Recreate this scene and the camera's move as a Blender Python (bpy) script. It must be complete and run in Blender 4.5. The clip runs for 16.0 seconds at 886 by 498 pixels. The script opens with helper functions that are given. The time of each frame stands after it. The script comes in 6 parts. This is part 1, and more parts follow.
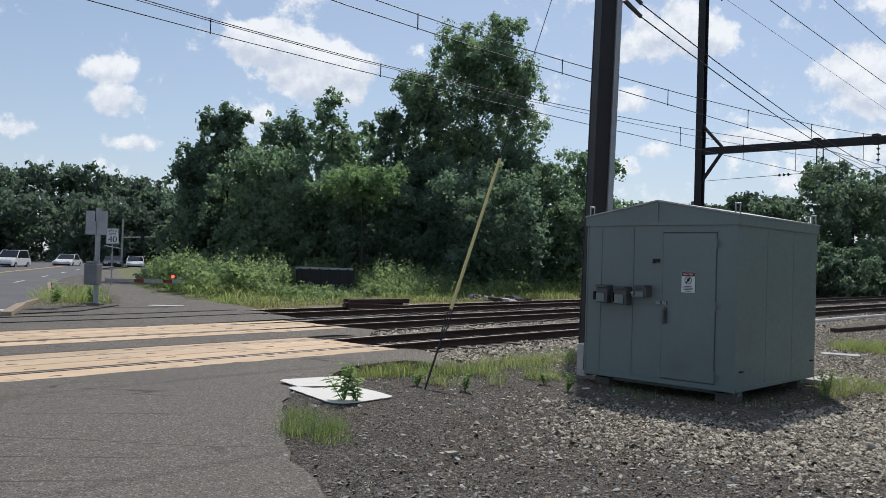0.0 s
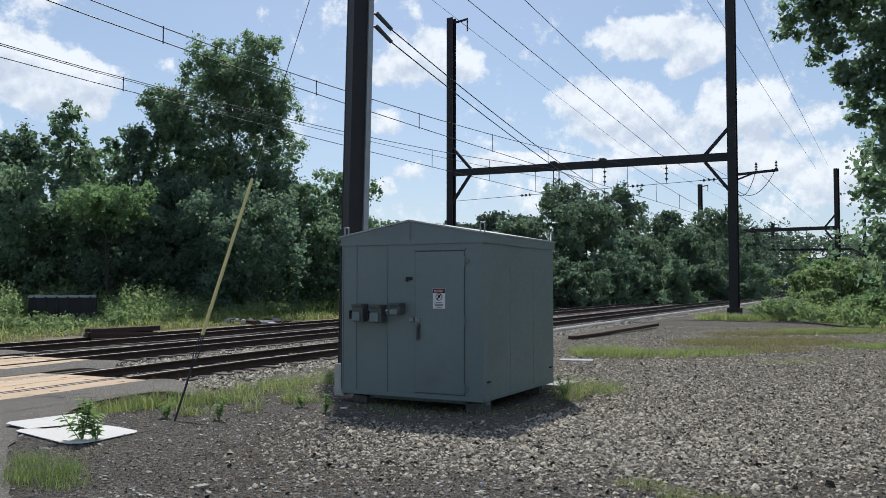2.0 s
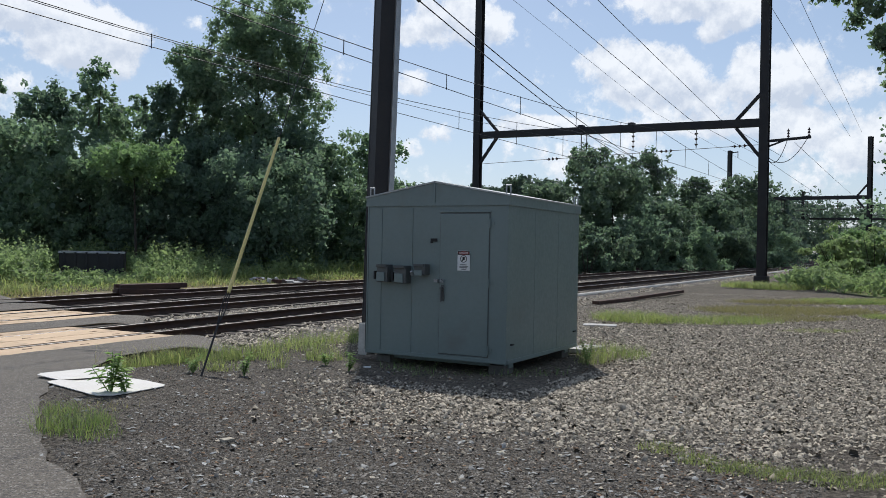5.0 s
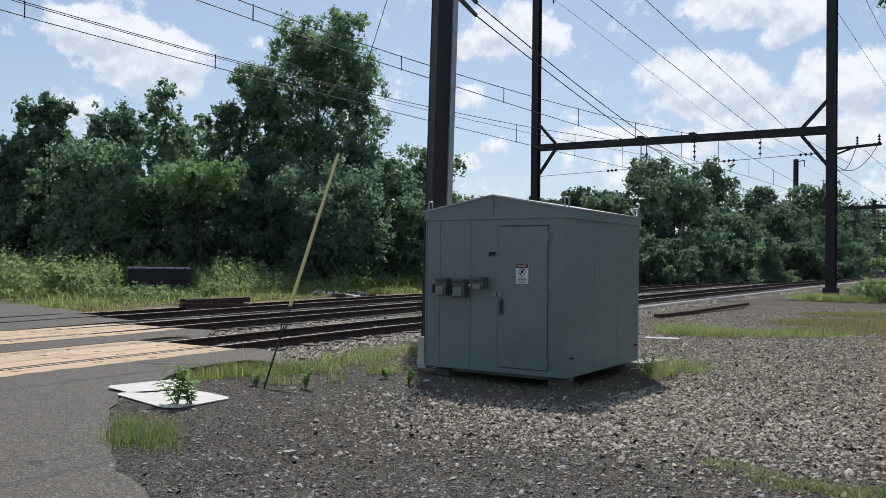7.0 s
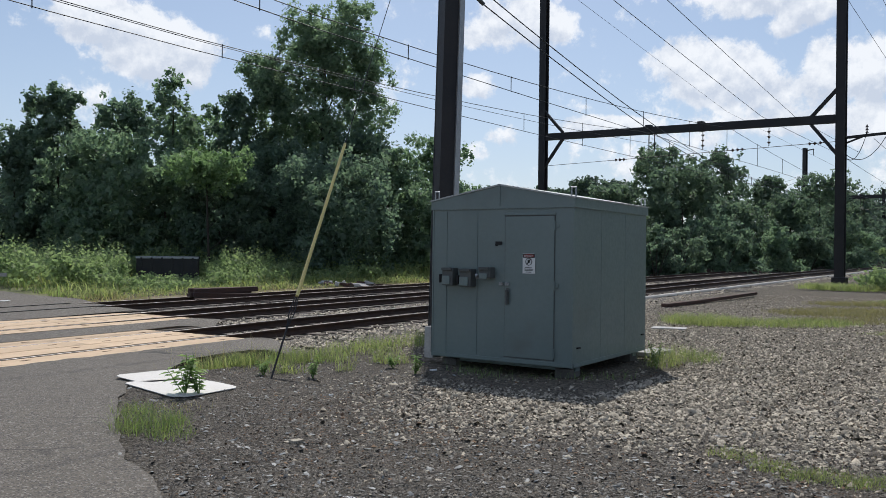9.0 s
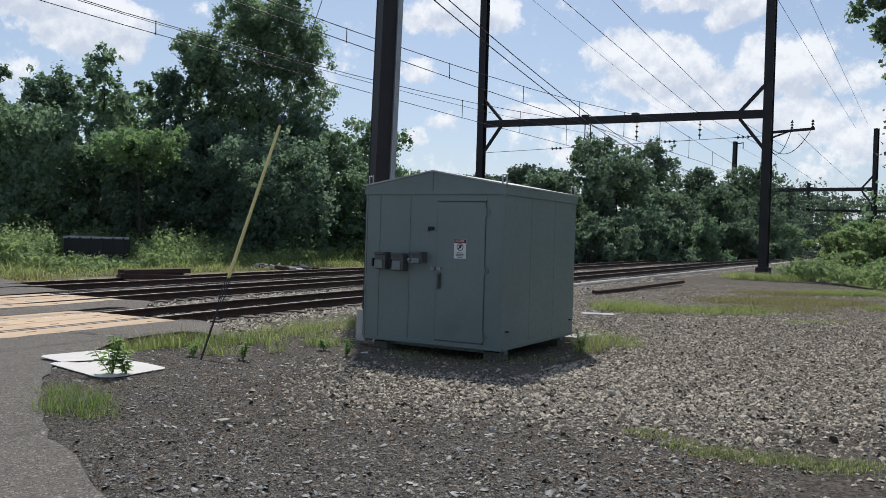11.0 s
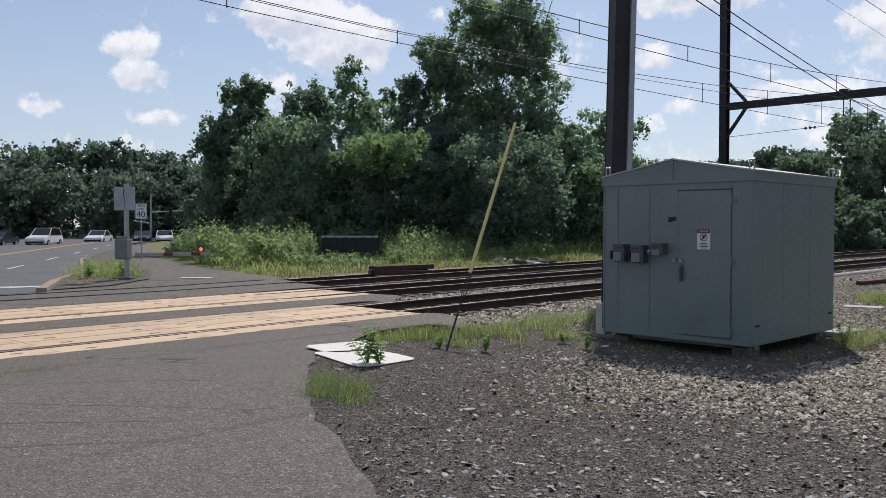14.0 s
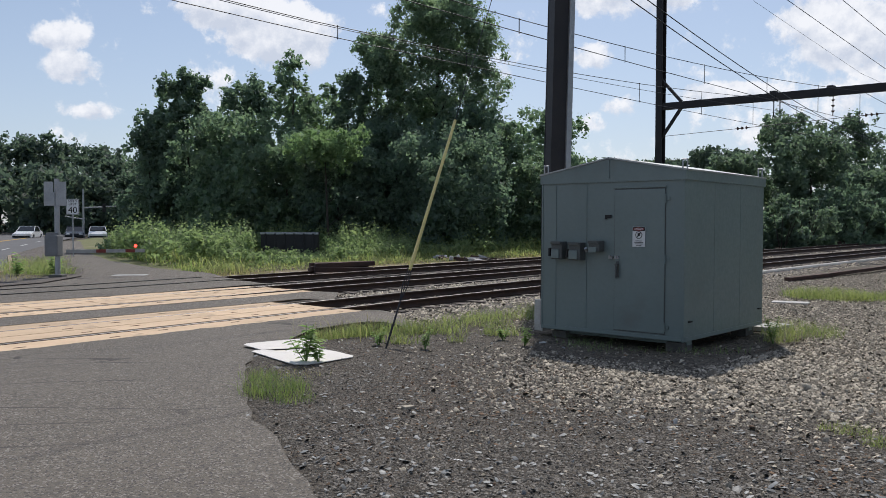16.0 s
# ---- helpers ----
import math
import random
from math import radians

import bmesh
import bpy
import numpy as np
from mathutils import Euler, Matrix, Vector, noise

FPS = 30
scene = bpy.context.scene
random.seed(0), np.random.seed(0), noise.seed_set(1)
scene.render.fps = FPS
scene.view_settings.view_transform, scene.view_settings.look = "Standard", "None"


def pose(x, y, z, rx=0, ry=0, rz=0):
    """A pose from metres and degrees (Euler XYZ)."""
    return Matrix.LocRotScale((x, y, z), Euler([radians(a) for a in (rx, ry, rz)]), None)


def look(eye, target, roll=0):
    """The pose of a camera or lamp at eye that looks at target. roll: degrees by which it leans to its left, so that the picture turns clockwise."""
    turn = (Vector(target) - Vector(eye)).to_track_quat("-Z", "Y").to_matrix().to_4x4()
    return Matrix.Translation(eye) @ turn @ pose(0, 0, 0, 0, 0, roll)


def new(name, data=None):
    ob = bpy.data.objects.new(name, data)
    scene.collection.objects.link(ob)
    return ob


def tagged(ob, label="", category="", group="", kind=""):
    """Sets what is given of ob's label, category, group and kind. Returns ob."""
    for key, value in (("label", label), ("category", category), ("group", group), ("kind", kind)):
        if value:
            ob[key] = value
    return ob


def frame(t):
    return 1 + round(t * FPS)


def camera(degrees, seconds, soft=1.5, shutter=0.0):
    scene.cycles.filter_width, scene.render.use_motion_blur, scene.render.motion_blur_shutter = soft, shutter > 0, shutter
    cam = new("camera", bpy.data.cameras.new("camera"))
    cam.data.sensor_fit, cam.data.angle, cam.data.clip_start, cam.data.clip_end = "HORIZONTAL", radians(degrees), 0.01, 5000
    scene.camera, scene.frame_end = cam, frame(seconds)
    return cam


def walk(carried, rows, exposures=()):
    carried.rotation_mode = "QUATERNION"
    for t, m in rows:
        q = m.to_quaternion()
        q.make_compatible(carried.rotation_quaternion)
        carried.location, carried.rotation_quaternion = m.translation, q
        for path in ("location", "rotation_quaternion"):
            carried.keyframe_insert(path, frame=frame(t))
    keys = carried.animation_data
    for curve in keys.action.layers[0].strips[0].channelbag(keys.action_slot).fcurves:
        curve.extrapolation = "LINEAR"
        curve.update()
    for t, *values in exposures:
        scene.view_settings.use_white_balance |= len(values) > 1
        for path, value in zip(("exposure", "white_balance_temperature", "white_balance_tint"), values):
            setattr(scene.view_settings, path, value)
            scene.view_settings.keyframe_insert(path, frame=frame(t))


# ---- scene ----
cam = camera(55.96, 16.0, soft=0.7)

# time, place, yaw, pitch, roll
PATH = [
    (0.0, -0.093, 0.080, 1.616, 0.62, 0.95, -1.76),
    (0.5, -0.050, 0.094, 1.614, -9.43, 2.27, -1.07),
    (1.0, -0.038, 0.091, 1.619, -14.39, 2.84, -0.74),
    (1.5, -0.024, 0.093, 1.622, -16.40, 2.99, -0.32),
    (2.0, -0.020, 0.076, 1.624, -15.70, 2.58, -0.06),
    (2.5, -0.023, 0.074, 1.623, -13.75, 1.90, -0.38),
    (3.0, -0.026, 0.108, 1.618, -13.67, 1.52, -0.69),
    (3.5, -0.018, 0.095, 1.619, -14.14, 0.73, -0.75),
    (3.7, -0.021, 0.097, 1.624, -14.53, 0.09, -0.84),
    (5.8, -0.021, 0.083, 1.605, -12.67, -0.04, -1.66),
    (6.0, -0.022, 0.077, 1.610, -11.83, -0.08, -1.50),
    (6.5, -0.021, 0.085, 1.611, -10.57, 0.27, -1.07),
    (7.0, -0.017, 0.078, 1.612, -9.99, 0.87, -0.69),
    (7.5, -0.015, 0.070, 1.620, -9.46, 1.00, -0.59),
    (8.0, -0.013, 0.073, 1.615, -8.99, 0.96, -0.67),
    (8.5, -0.014, 0.058, 1.617, -8.79, 0.88, -0.73),
    (9.0, -0.008, 0.074, 1.616, -9.48, 0.14, -0.68),
    (9.5, 0.002, -0.025, 1.612, -12.40, -1.34, -1.29),
    (9.7, -0.004, -0.058, 1.595, -14.65, -1.80, -1.67),
    (11.8, 0.064, -0.129, 1.620, -10.66, -0.09, -1.79),
    (12.0, 0.056, -0.145, 1.621, -8.22, -0.20, -1.54),
    (12.5, 0.046, -0.123, 1.616, -4.16, -0.44, -0.97),
    (13.0, 0.045, -0.134, 1.617, -2.08, -0.84, -0.63),
    (13.5, 0.039, -0.135, 1.616, 0.07, -1.14, -0.32),
    (14.0, 0.024, -0.130, 1.613, 2.42, -1.47, -0.01),
    (14.5, 0.023, -0.130, 1.615, 2.10, -1.54, 0.14),
    (15.0, 0.044, -0.118, 1.616, -2.53, -1.47, -0.44),
    (15.5, 0.057, -0.137, 1.620, -4.87, -1.38, -0.58),
    (16.0, 0.049, -0.142, 1.620, -1.59, -1.69, -0.16),
]
walk(cam, [(t, pose(x, y, z, 90 + p, r, w)) for t, x, y, z, w, p, r in PATH], exposures=[(0.0, 0.06, 6250, 10), (0.5, 0.27, 6200, 10), (1.5, 0.12, 6050, 8), (3.5, 0.10, 6100, 9), (7.0, 0.10, 6200, 10), (12.5, 0.08, 6250, 11), (14.5, 0.08, 6350, 13), (16.0, 0.08, 6300, 12)])

# ---- world, sun ----
SUN_AZ, SUN_EL = 12.0, 48.0     # degrees from +y towards +x, and above the horizon
world = bpy.data.worlds.new("world")
scene.world = world
world.use_nodes = True


class Nodes:
    """Short hand for building a node tree."""

    def __init__(self, tree):
        self.tree = tree
        tree.nodes.clear()

    def add(self, kind, **given):
        node = self.tree.nodes.new(kind)
        for key, value in given.items():
            setattr(node, key, value)
        return node

    def link(self, a, b):
        self.tree.links.new(a, b)

    def put(self, socket, value):
        if isinstance(value, bpy.types.NodeSocket):
            self.link(value, socket)
        else:
            socket.default_value = value

    def math(self, op, a, b=0.0, clamp=False):
        node = self.add("ShaderNodeMath", operation=op, use_clamp=clamp)
        self.put(node.inputs[0], a)
        self.put(node.inputs[1], b)
        return node.outputs[0]

    def mix(self, fac, a, b, blend="MIX"):
        node = self.add("ShaderNodeMix", data_type="RGBA", blend_type=blend)
        self.put(node.inputs[0], fac)
        for socket, value in ((node.inputs[6], a), (node.inputs[7], b)):
            self.put(socket, (*value, 1) if isinstance(value, tuple) and len(value) == 3 else value)
        return node.outputs[2]

    def noise(self, vector, scale, detail=4.0, rough=0.55):
        node = self.add("ShaderNodeTexNoise")
        self.put(node.inputs["Vector"], vector)
        node.inputs["Scale"].default_value = scale
        node.inputs["Detail"].default_value = detail
        node.inputs["Roughness"].default_value = rough
        return node.outputs[0]

    def remap(self, value, lo, hi, to_lo=0.0, to_hi=1.0):
        node = self.add("ShaderNodeMapRange", interpolation_type="SMOOTHSTEP")
        self.put(node.inputs[0], value)
        for k, v in zip((1, 2, 3, 4), (lo, hi, to_lo, to_hi)):
            node.inputs[k].default_value = v
        return node.outputs[0]


# azimuth, elevation, half width, half height in degrees: the fair-weather clouds
CLOUDS = [(25.3, 12.5, 2.9, 1.6), (28.0, 11.7, 4.3, 2.1), (31.6, 10.1, 4.3, 1.9), (34.4, 11.4, 2.3, 2.3), (33.3, 8.4, 5.4, 1.2), (31.4, 14.2, 1.4, 0.7),
          (29.7, 16.3, 4.3, 1.4), (32.9, 15.7, 2.3, 1.6), (36.7, 11.3, 2.3, 2.1), (38.4, 10.3, 1.7, 1.6), (40.1, 10.5, 1.9, 1.2), (37.4, 8.1, 3.9, 1.6),
          (41.0, 7.1, 2.6, 2.1), (14.6, 15.4, 3.7, 1.9), (12.0, 14.6, 1.7, 1.0), (12.1, 11.3, 1.7, 0.9), (13.7, 7.9, 1.9, 0.8),
          (11.6, 6.9, 1.3, 0.8), (20.1, 8.5, 3.3, 0.8), (-13.1, 14.0, 3.1, 1.6), (-9.7, 12.8, 4.3, 2.3), (-7.5, 11.8, 2.3, 1.9),
          (-23.1, 11.5, 1.9, 0.9), (-22.4, 9.7, 1.9, 1.0), (-20.9, 7.0, 2.0, 0.6), (-28.0, 7.6, 1.6, 0.9)]


def build_sky():
    k = Nodes(world.node_tree)
    sky = k.add("ShaderNodeTexSky", sky_type="NISHITA", sun_disc=False, sun_elevation=radians(SUN_EL), sun_rotation=radians(SUN_AZ),
                air_density=1.0, dust_density=0.6, ozone_density=1.6)
    way = k.add("ShaderNodeTexCoord").outputs["Generated"]
    split = k.add("ShaderNodeSeparateXYZ")
    k.link(way, split.inputs[0])
    x, y, z = split.outputs
    # billows at three sizes break up the outline of each cloud
    billow = k.add("ShaderNodeTexNoise")
    billow.inputs["Scale"].default_value, billow.inputs["Detail"].default_value, billow.inputs["Roughness"].default_value = 14.0, 9.0, 0.62
    k.link(way, billow.inputs["Vector"])
    warp = k.math("SUBTRACT", billow.outputs[0], 0.5)
    warp2 = k.math("SUBTRACT", k.noise(way, 5.0, 4.0, 0.55), 0.5)
    lower = k.add("ShaderNodeVectorMath", operation="ADD")
    k.link(way, lower.inputs[0])
    lower.inputs[1].default_value = (0.0, 0.0, 0.012)
    under = k.math("SUBTRACT", k.noise(lower.outputs[0], 14.0, 9.0, 0.62), 0.5)
    body, belly = None, None
    for az, el, w, h in CLOUDS:
        a, e = radians(az), radians(el)
        right = k.math("SUBTRACT", k.math("MULTIPLY", x, math.cos(a)), k.math("MULTIPLY", y, math.sin(a)))
        up = k.math("SUBTRACT", z, math.sin(e))
        ahead = k.math("GREATER_THAN", y, 0.0)
        r2 = k.math("ADD", k.math("POWER", k.math("DIVIDE", right, radians(w * 1.15)), 2.0), k.math("POWER", k.math("DIVIDE", up, radians(h * 1.2)), 2.0))
        one = k.math("MULTIPLY", k.math("SUBTRACT", 1.0, r2, clamp=True), ahead)
        if w < 2.1:
            one = k.math("MULTIPLY", one, 0.72)
        low = k.math("MULTIPLY", one, k.math("DIVIDE", up, radians(-h)))
        body = one if body is None else k.math("MAXIMUM", body, one)
        belly = low if belly is None else k.math("MAXIMUM", belly, low)
    # thin high haze and scattered clouds all round
    loose = k.math("MULTIPLY", k.math("SUBTRACT", k.noise(way, 3.4, 7.0, 0.6), 0.57), 2.0)
    fluff = k.math("SUBTRACT", k.noise(way, 42.0, 6.0, 0.65), 0.5)
    swell = k.math("ADD", k.math("ADD", k.math("MULTIPLY", warp, 2.3), k.math("MULTIPLY", warp2, 0.8)), k.math("MULTIPLY", fluff, 1.5))
    body = k.math("ADD", k.math("MAXIMUM", body, loose), swell)
    cover = k.remap(body, 0.12, 0.60)
    relief = k.math("MULTIPLY", k.math("SUBTRACT", warp, under), 5.0)
    shade = k.math("ADD", k.math("MULTIPLY", belly, 1.15), k.math("SUBTRACT", 0.24, relief), clamp=True)
    white = k.mix(shade, (10.6, 10.6, 10.6), (6.9, 7.4, 8.3))
    veil = k.remap(z, 0.0, 0.34, 0.52, 0.24)
    clear = k.mix(veil, sky.outputs[0], (6.4, 7.3, 8.8))
    colour = k.mix(k.math("MULTIPLY", cover, 0.9), clear, white)
    back = k.add("ShaderNodeBackground")
    k.link(colour, back.inputs[0])
    back.inputs[1].default_value = SKY_STRENGTH
    out = k.add("ShaderNodeOutputWorld")
    k.link(back.outputs[0], out.inputs[0])


SKY_STRENGTH = 0.085
build_sky()
sun_lamp = bpy.data.lights.new("sun", "SUN")
sun_lamp.energy, sun_lamp.angle, sun_lamp.color = 3.3, radians(0.6), (1.0, 0.95, 0.86)
sun = new("sun", sun_lamp)
sun_way = Vector((math.sin(radians(SUN_AZ)) * math.cos(radians(SUN_EL)), math.cos(radians(SUN_AZ)) * math.cos(radians(SUN_EL)), math.sin(radians(SUN_EL))))
sun.matrix_world = look(sun_way * 50, (0, 0, 0))


# ---- materials ----
def surface(name, base, other=None, rough=0.8, metal=0.0, scale=6.0, fine=60.0, bump=0.15, spread=0.5, island=0.0, objects=0.0, stain=None, stain_scale=0.8,
            stain_at=(0.55, 0.75), spec=0.4, depth=0.02):
    """A surface with two sizes of variation, optional stains, and optional variation by piece."""
    m = bpy.data.materials.new(name)
    m.use_nodes = True
    k = Nodes(m.node_tree)
    where = k.add("ShaderNodeTexCoord").outputs["Object"]
    other = other or tuple(c * 0.7 for c in base)
    big = k.noise(where, scale, 5.0)
    small = k.noise(where, fine, 4.0, 0.65)
    blend = k.remap(k.math("ADD", k.math("MULTIPLY", big, 1 - spread), k.math("MULTIPLY", small, spread)), 0.35, 0.65)
    colour = k.mix(blend, base, other)
    if stain:
        colour = k.mix(k.remap(k.noise(where, stain_scale, 6.0, 0.6), *stain_at, 0.0, 0.85), colour, stain)
    for amount, kind, socket in ((island, "ShaderNodeNewGeometry", "Random Per Island"), (objects, "ShaderNodeObjectInfo", "Random")):
        if amount:
            pick = k.add(kind).outputs[socket]
            hsv = k.add("ShaderNodeHueSaturation")
            k.link(k.remap(pick, 0, 1, 1 - amount, 1 + amount), hsv.inputs["Value"])
            k.link(colour, hsv.inputs["Color"])
            colour = hsv.outputs[0]
    shader = k.add("ShaderNodeBsdfPrincipled")
    k.link(colour, shader.inputs["Base Color"])
    k.link(k.remap(small, 0.2, 0.8, max(rough - 0.1, 0.02), min(rough + 0.1, 1)), shader.inputs["Roughness"])
    shader.inputs["Metallic"].default_value = metal
    shader.inputs["Specular IOR Level"].default_value = spec
    if bump:
        b = k.add("ShaderNodeBump")
        b.inputs["Strength"].default_value = bump
        b.inputs["Distance"].default_value = depth
        k.link(k.math("ADD", small, k.math("MULTIPLY", big, 0.6)), b.inputs["Height"])
        k.link(b.outputs[0], shader.inputs["Normal"])
    out = k.add("ShaderNodeOutputMaterial")
    k.link(shader.outputs[0], out.inputs[0])
    return m


def foliage(name, base, other, glow=0.45, rough=0.62):
    """Leaves that let some light through, each clump a little different."""
    m = bpy.data.materials.new(name)
    m.use_nodes = True
    k = Nodes(m.node_tree)
    where = k.add("ShaderNodeTexCoord").outputs["Object"]
    pick = k.add("ShaderNodeNewGeometry").outputs["Random Per Island"]
    big = k.noise(where, 0.35, 4.0)
    colour = k.mix(k.remap(k.math("ADD", k.math("MULTIPLY", pick, 0.5), k.math("MULTIPLY", big, 0.6)), 0.25, 0.85), base, other)
    shader = k.add("ShaderNodeBsdfPrincipled")
    k.link(colour, shader.inputs["Base Color"])
    shader.inputs["Roughness"].default_value = rough
    shader.inputs["Specular IOR Level"].default_value = 0.25
    thin = k.add("ShaderNodeBsdfTranslucent")
    k.link(k.mix(1.0, colour, (1.42, 1.58, 1.2), "MULTIPLY"), thin.inputs[0])
    both = k.add("ShaderNodeMixShader")
    both.inputs[0].default_value = glow
    k.link(shader.outputs[0], both.inputs[1])
    k.link(thin.outputs[0], both.inputs[2])
    out = k.add("ShaderNodeOutputMaterial")
    k.link(both.outputs[0], out.inputs[0])
    return m


def glowing(name, colour, strength):
    m = bpy.data.materials.new(name)
    m.use_nodes = True
    k = Nodes(m.node_tree)
    e = k.add("ShaderNodeEmission")
    e.inputs[0].default_value = (*colour, 1)
    e.inputs[1].default_value = strength
    k.link(e.outputs[0], k.add("ShaderNodeOutputMaterial").inputs[0])
    return m


def ground_material():
    """Dark cinders near the drive, paler crushed stone over the yard, with soil showing through."""
    m = bpy.data.materials.new("gravel_ground")
    m.use_nodes = True
    k = Nodes(m.node_tree)
    where = k.add("ShaderNodeTexCoord").outputs["Object"]
    xyz = k.add("ShaderNodeSeparateXYZ")
    k.link(where, xyz.inputs[0])
    x, y, _ = xyz.outputs
    wob = k.math("MULTIPLY", k.math("SUBTRACT", k.noise(where, 0.5, 5.0), 0.5), 4.0)
    lane = k.math("ADD", k.math("SUBTRACT", y, 7.2), k.math("MULTIPLY", k.math("SUBTRACT", x, 2.6), 0.5))
    reach = k.math("ADD", k.math("MINIMUM", lane, k.math("SUBTRACT", x, 1.5)), k.math("MULTIPLY", wob, 0.4))
    pale = k.remap(reach, -0.5, 0.8)
    cell = k.add("ShaderNodeTexVoronoi")
    k.link(where, cell.inputs["Vector"])
    cell.inputs["Scale"].default_value = 38.0
    tone = k.add("ShaderNodeSeparateColor")
    k.link(cell.outputs["Color"], tone.inputs[0])
    dark = k.mix(tone.outputs[0], (0.036, 0.030, 0.024), (0.158, 0.134, 0.108))
    light = k.mix(tone.outputs[0], (0.045, 0.038, 0.029), (0.23, 0.195, 0.152))
    colour = k.mix(pale, dark, light)
    soil = k.remap(k.noise(where, 0.9, 6.0, 0.6), 0.55, 0.72, 0.0, 0.55)
    colour = k.mix(soil, colour, (0.11, 0.083, 0.062))
    shader = k.add("ShaderNodeBsdfPrincipled")
    k.link(colour, shader.inputs["Base Color"])
    shader.inputs["Roughness"].default_value = 0.9
    shader.inputs["Specular IOR Level"].default_value = 0.2
    b = k.add("ShaderNodeBump")
    b.inputs["Strength"].default_value = 0.8
    b.inputs["Distance"].default_value = 0.03
    k.link(k.math("ADD", tone.outputs[1], k.noise(where, 70.0)), b.inputs["Height"])
    k.link(b.outputs[0], shader.inputs["Normal"])
    k.link(shader.outputs[0], k.add("ShaderNodeOutputMaterial").inputs[0])
    return m


def paving():
    """Old asphalt: brownish binder with pale chips showing, soft darker areas and hairline cracks."""
    m = bpy.data.materials.new("asphalt")
    m.use_nodes = True
    k = Nodes(m.node_tree)
    where = k.add("ShaderNodeTexCoord").outputs["Object"]
    chips = k.add("ShaderNodeTexVoronoi")
    k.link(where, chips.inputs["Vector"])
    chips.inputs["Scale"].default_value = 75.0
    tone = k.add("ShaderNodeSeparateColor")
    k.link(chips.outputs["Color"], tone.inputs[0])
    binder = k.mix(k.noise(where, 0.45, 5.0), (0.112, 0.095, 0.077), (0.178, 0.153, 0.125))
    colour = k.mix(k.remap(tone.outputs[0], 0.72, 0.95, 0.0, 0.85), binder, (0.31, 0.285, 0.25))
    colour = k.mix(k.remap(tone.outputs[1], 0.66, 0.9, 0.0, 0.75), colour, (0.045, 0.042, 0.04))
    colour = k.mix(k.remap(k.noise(where, 9.0, 5.0, 0.65), 0.48, 0.72, 0.0, 0.5), colour, (0.08, 0.074, 0.068))
    # long cracks, stretched along one way
    grid = k.add("ShaderNodeMapping")
    k.link(where, grid.inputs[0])
    grid.inputs["Rotation"].default_value = (0, 0, 0.35)
    grid.inputs["Scale"].default_value = (0.22, 1.0, 1.0)
    cells = k.add("ShaderNodeTexVoronoi", feature="DISTANCE_TO_EDGE")
    bent = k.add("ShaderNodeVectorMath", operation="ADD")
    k.link(grid.outputs[0], bent.inputs[0])
    wob = k.add("ShaderNodeTexNoise")
    wob.inputs["Scale"].default_value = 1.6
    k.link(grid.outputs[0], wob.inputs["Vector"])
    small_bend = k.add("ShaderNodeVectorMath", operation="SCALE")
    k.link(wob.outputs[1], small_bend.inputs[0])
    small_bend.inputs[3].default_value = 0.22
    k.link(small_bend.outputs[0], bent.inputs[1])
    k.link(bent.outputs[0], cells.inputs["Vector"])
    cells.inputs["Scale"].default_value = 0.9
    crack = k.math("MULTIPLY", k.remap(cells.outputs[0], 0.004, 0.013, 1.0, 0.0), k.remap(k.noise(where, 0.35, 3.0), 0.45, 0.58, 0.0, 0.8))
    colour = k.mix(crack, colour, (0.03, 0.028, 0.027))
    shader = k.add("ShaderNodeBsdfPrincipled")
    k.link(colour, shader.inputs["Base Color"])
    shader.inputs["Roughness"].default_value = 0.82
    shader.inputs["Specular IOR Level"].default_value = 0.3
    b = k.add("ShaderNodeBump")
    b.inputs["Strength"].default_value = 0.7
    b.inputs["Distance"].default_value = 0.008
    k.link(k.math("ADD", tone.outputs[2], k.noise(where, 120.0)), b.inputs["Height"])
    k.link(b.outputs[0], shader.inputs["Normal"])
    k.link(shader.outputs[0], k.add("ShaderNodeOutputMaterial").inputs[0])
    return m


M_GROUND = ground_material()
M_ASPHALT = paving()
M_ROAD = surface("road_asphalt", (0.125, 0.123, 0.127), (0.09, 0.088, 0.09), rough=0.8, scale=0.4, fine=40.0, bump=0.2)
M_PANEL = surface("crossing_concrete", (0.67, 0.49, 0.325), (0.57, 0.41, 0.265), rough=0.85, scale=1.6, fine=45.0, bump=0.25, objects=0.07,
                  stain=(0.25, 0.19, 0.14), stain_scale=1.3, stain_at=(0.6, 0.8))
M_KERB = surface("kerb_concrete", (0.40, 0.30, 0.22), (0.28, 0.22, 0.17), rough=0.9, scale=2.0, fine=30.0, bump=0.3)
M_FOUL = surface("oily_ballast", (0.05, 0.042, 0.037), (0.028, 0.024, 0.022), rough=0.95, scale=1.5, fine=25.0, bump=0.9, depth=0.04, spread=0.7)
# block grey darkened so the colour carries the shade below the shed
M_BLOCK = surface("shade_dark_block", (0.16, 0.15, 0.135), (0.10, 0.095, 0.085), rough=0.9, scale=4.0, fine=40.0, bump=0.3)
M_CONCRETE = surface("concrete", (0.55, 0.53, 0.50), (0.42, 0.40, 0.38), rough=0.85, scale=3.0, fine=50.0, bump=0.25, stain=(0.28, 0.26, 0.24))
M_RAIL = surface("rusty_rail", (0.05, 0.032, 0.025), (0.085, 0.048, 0.032), rough=0.75, metal=0.25, scale=5.0, fine=70.0, bump=0.2)
M_RAILTOP = surface("worn_rail_top", (0.25, 0.235, 0.225), (0.15, 0.13, 0.115), rough=0.46, metal=0.8, scale=2.0, fine=30.0, bump=0.05)
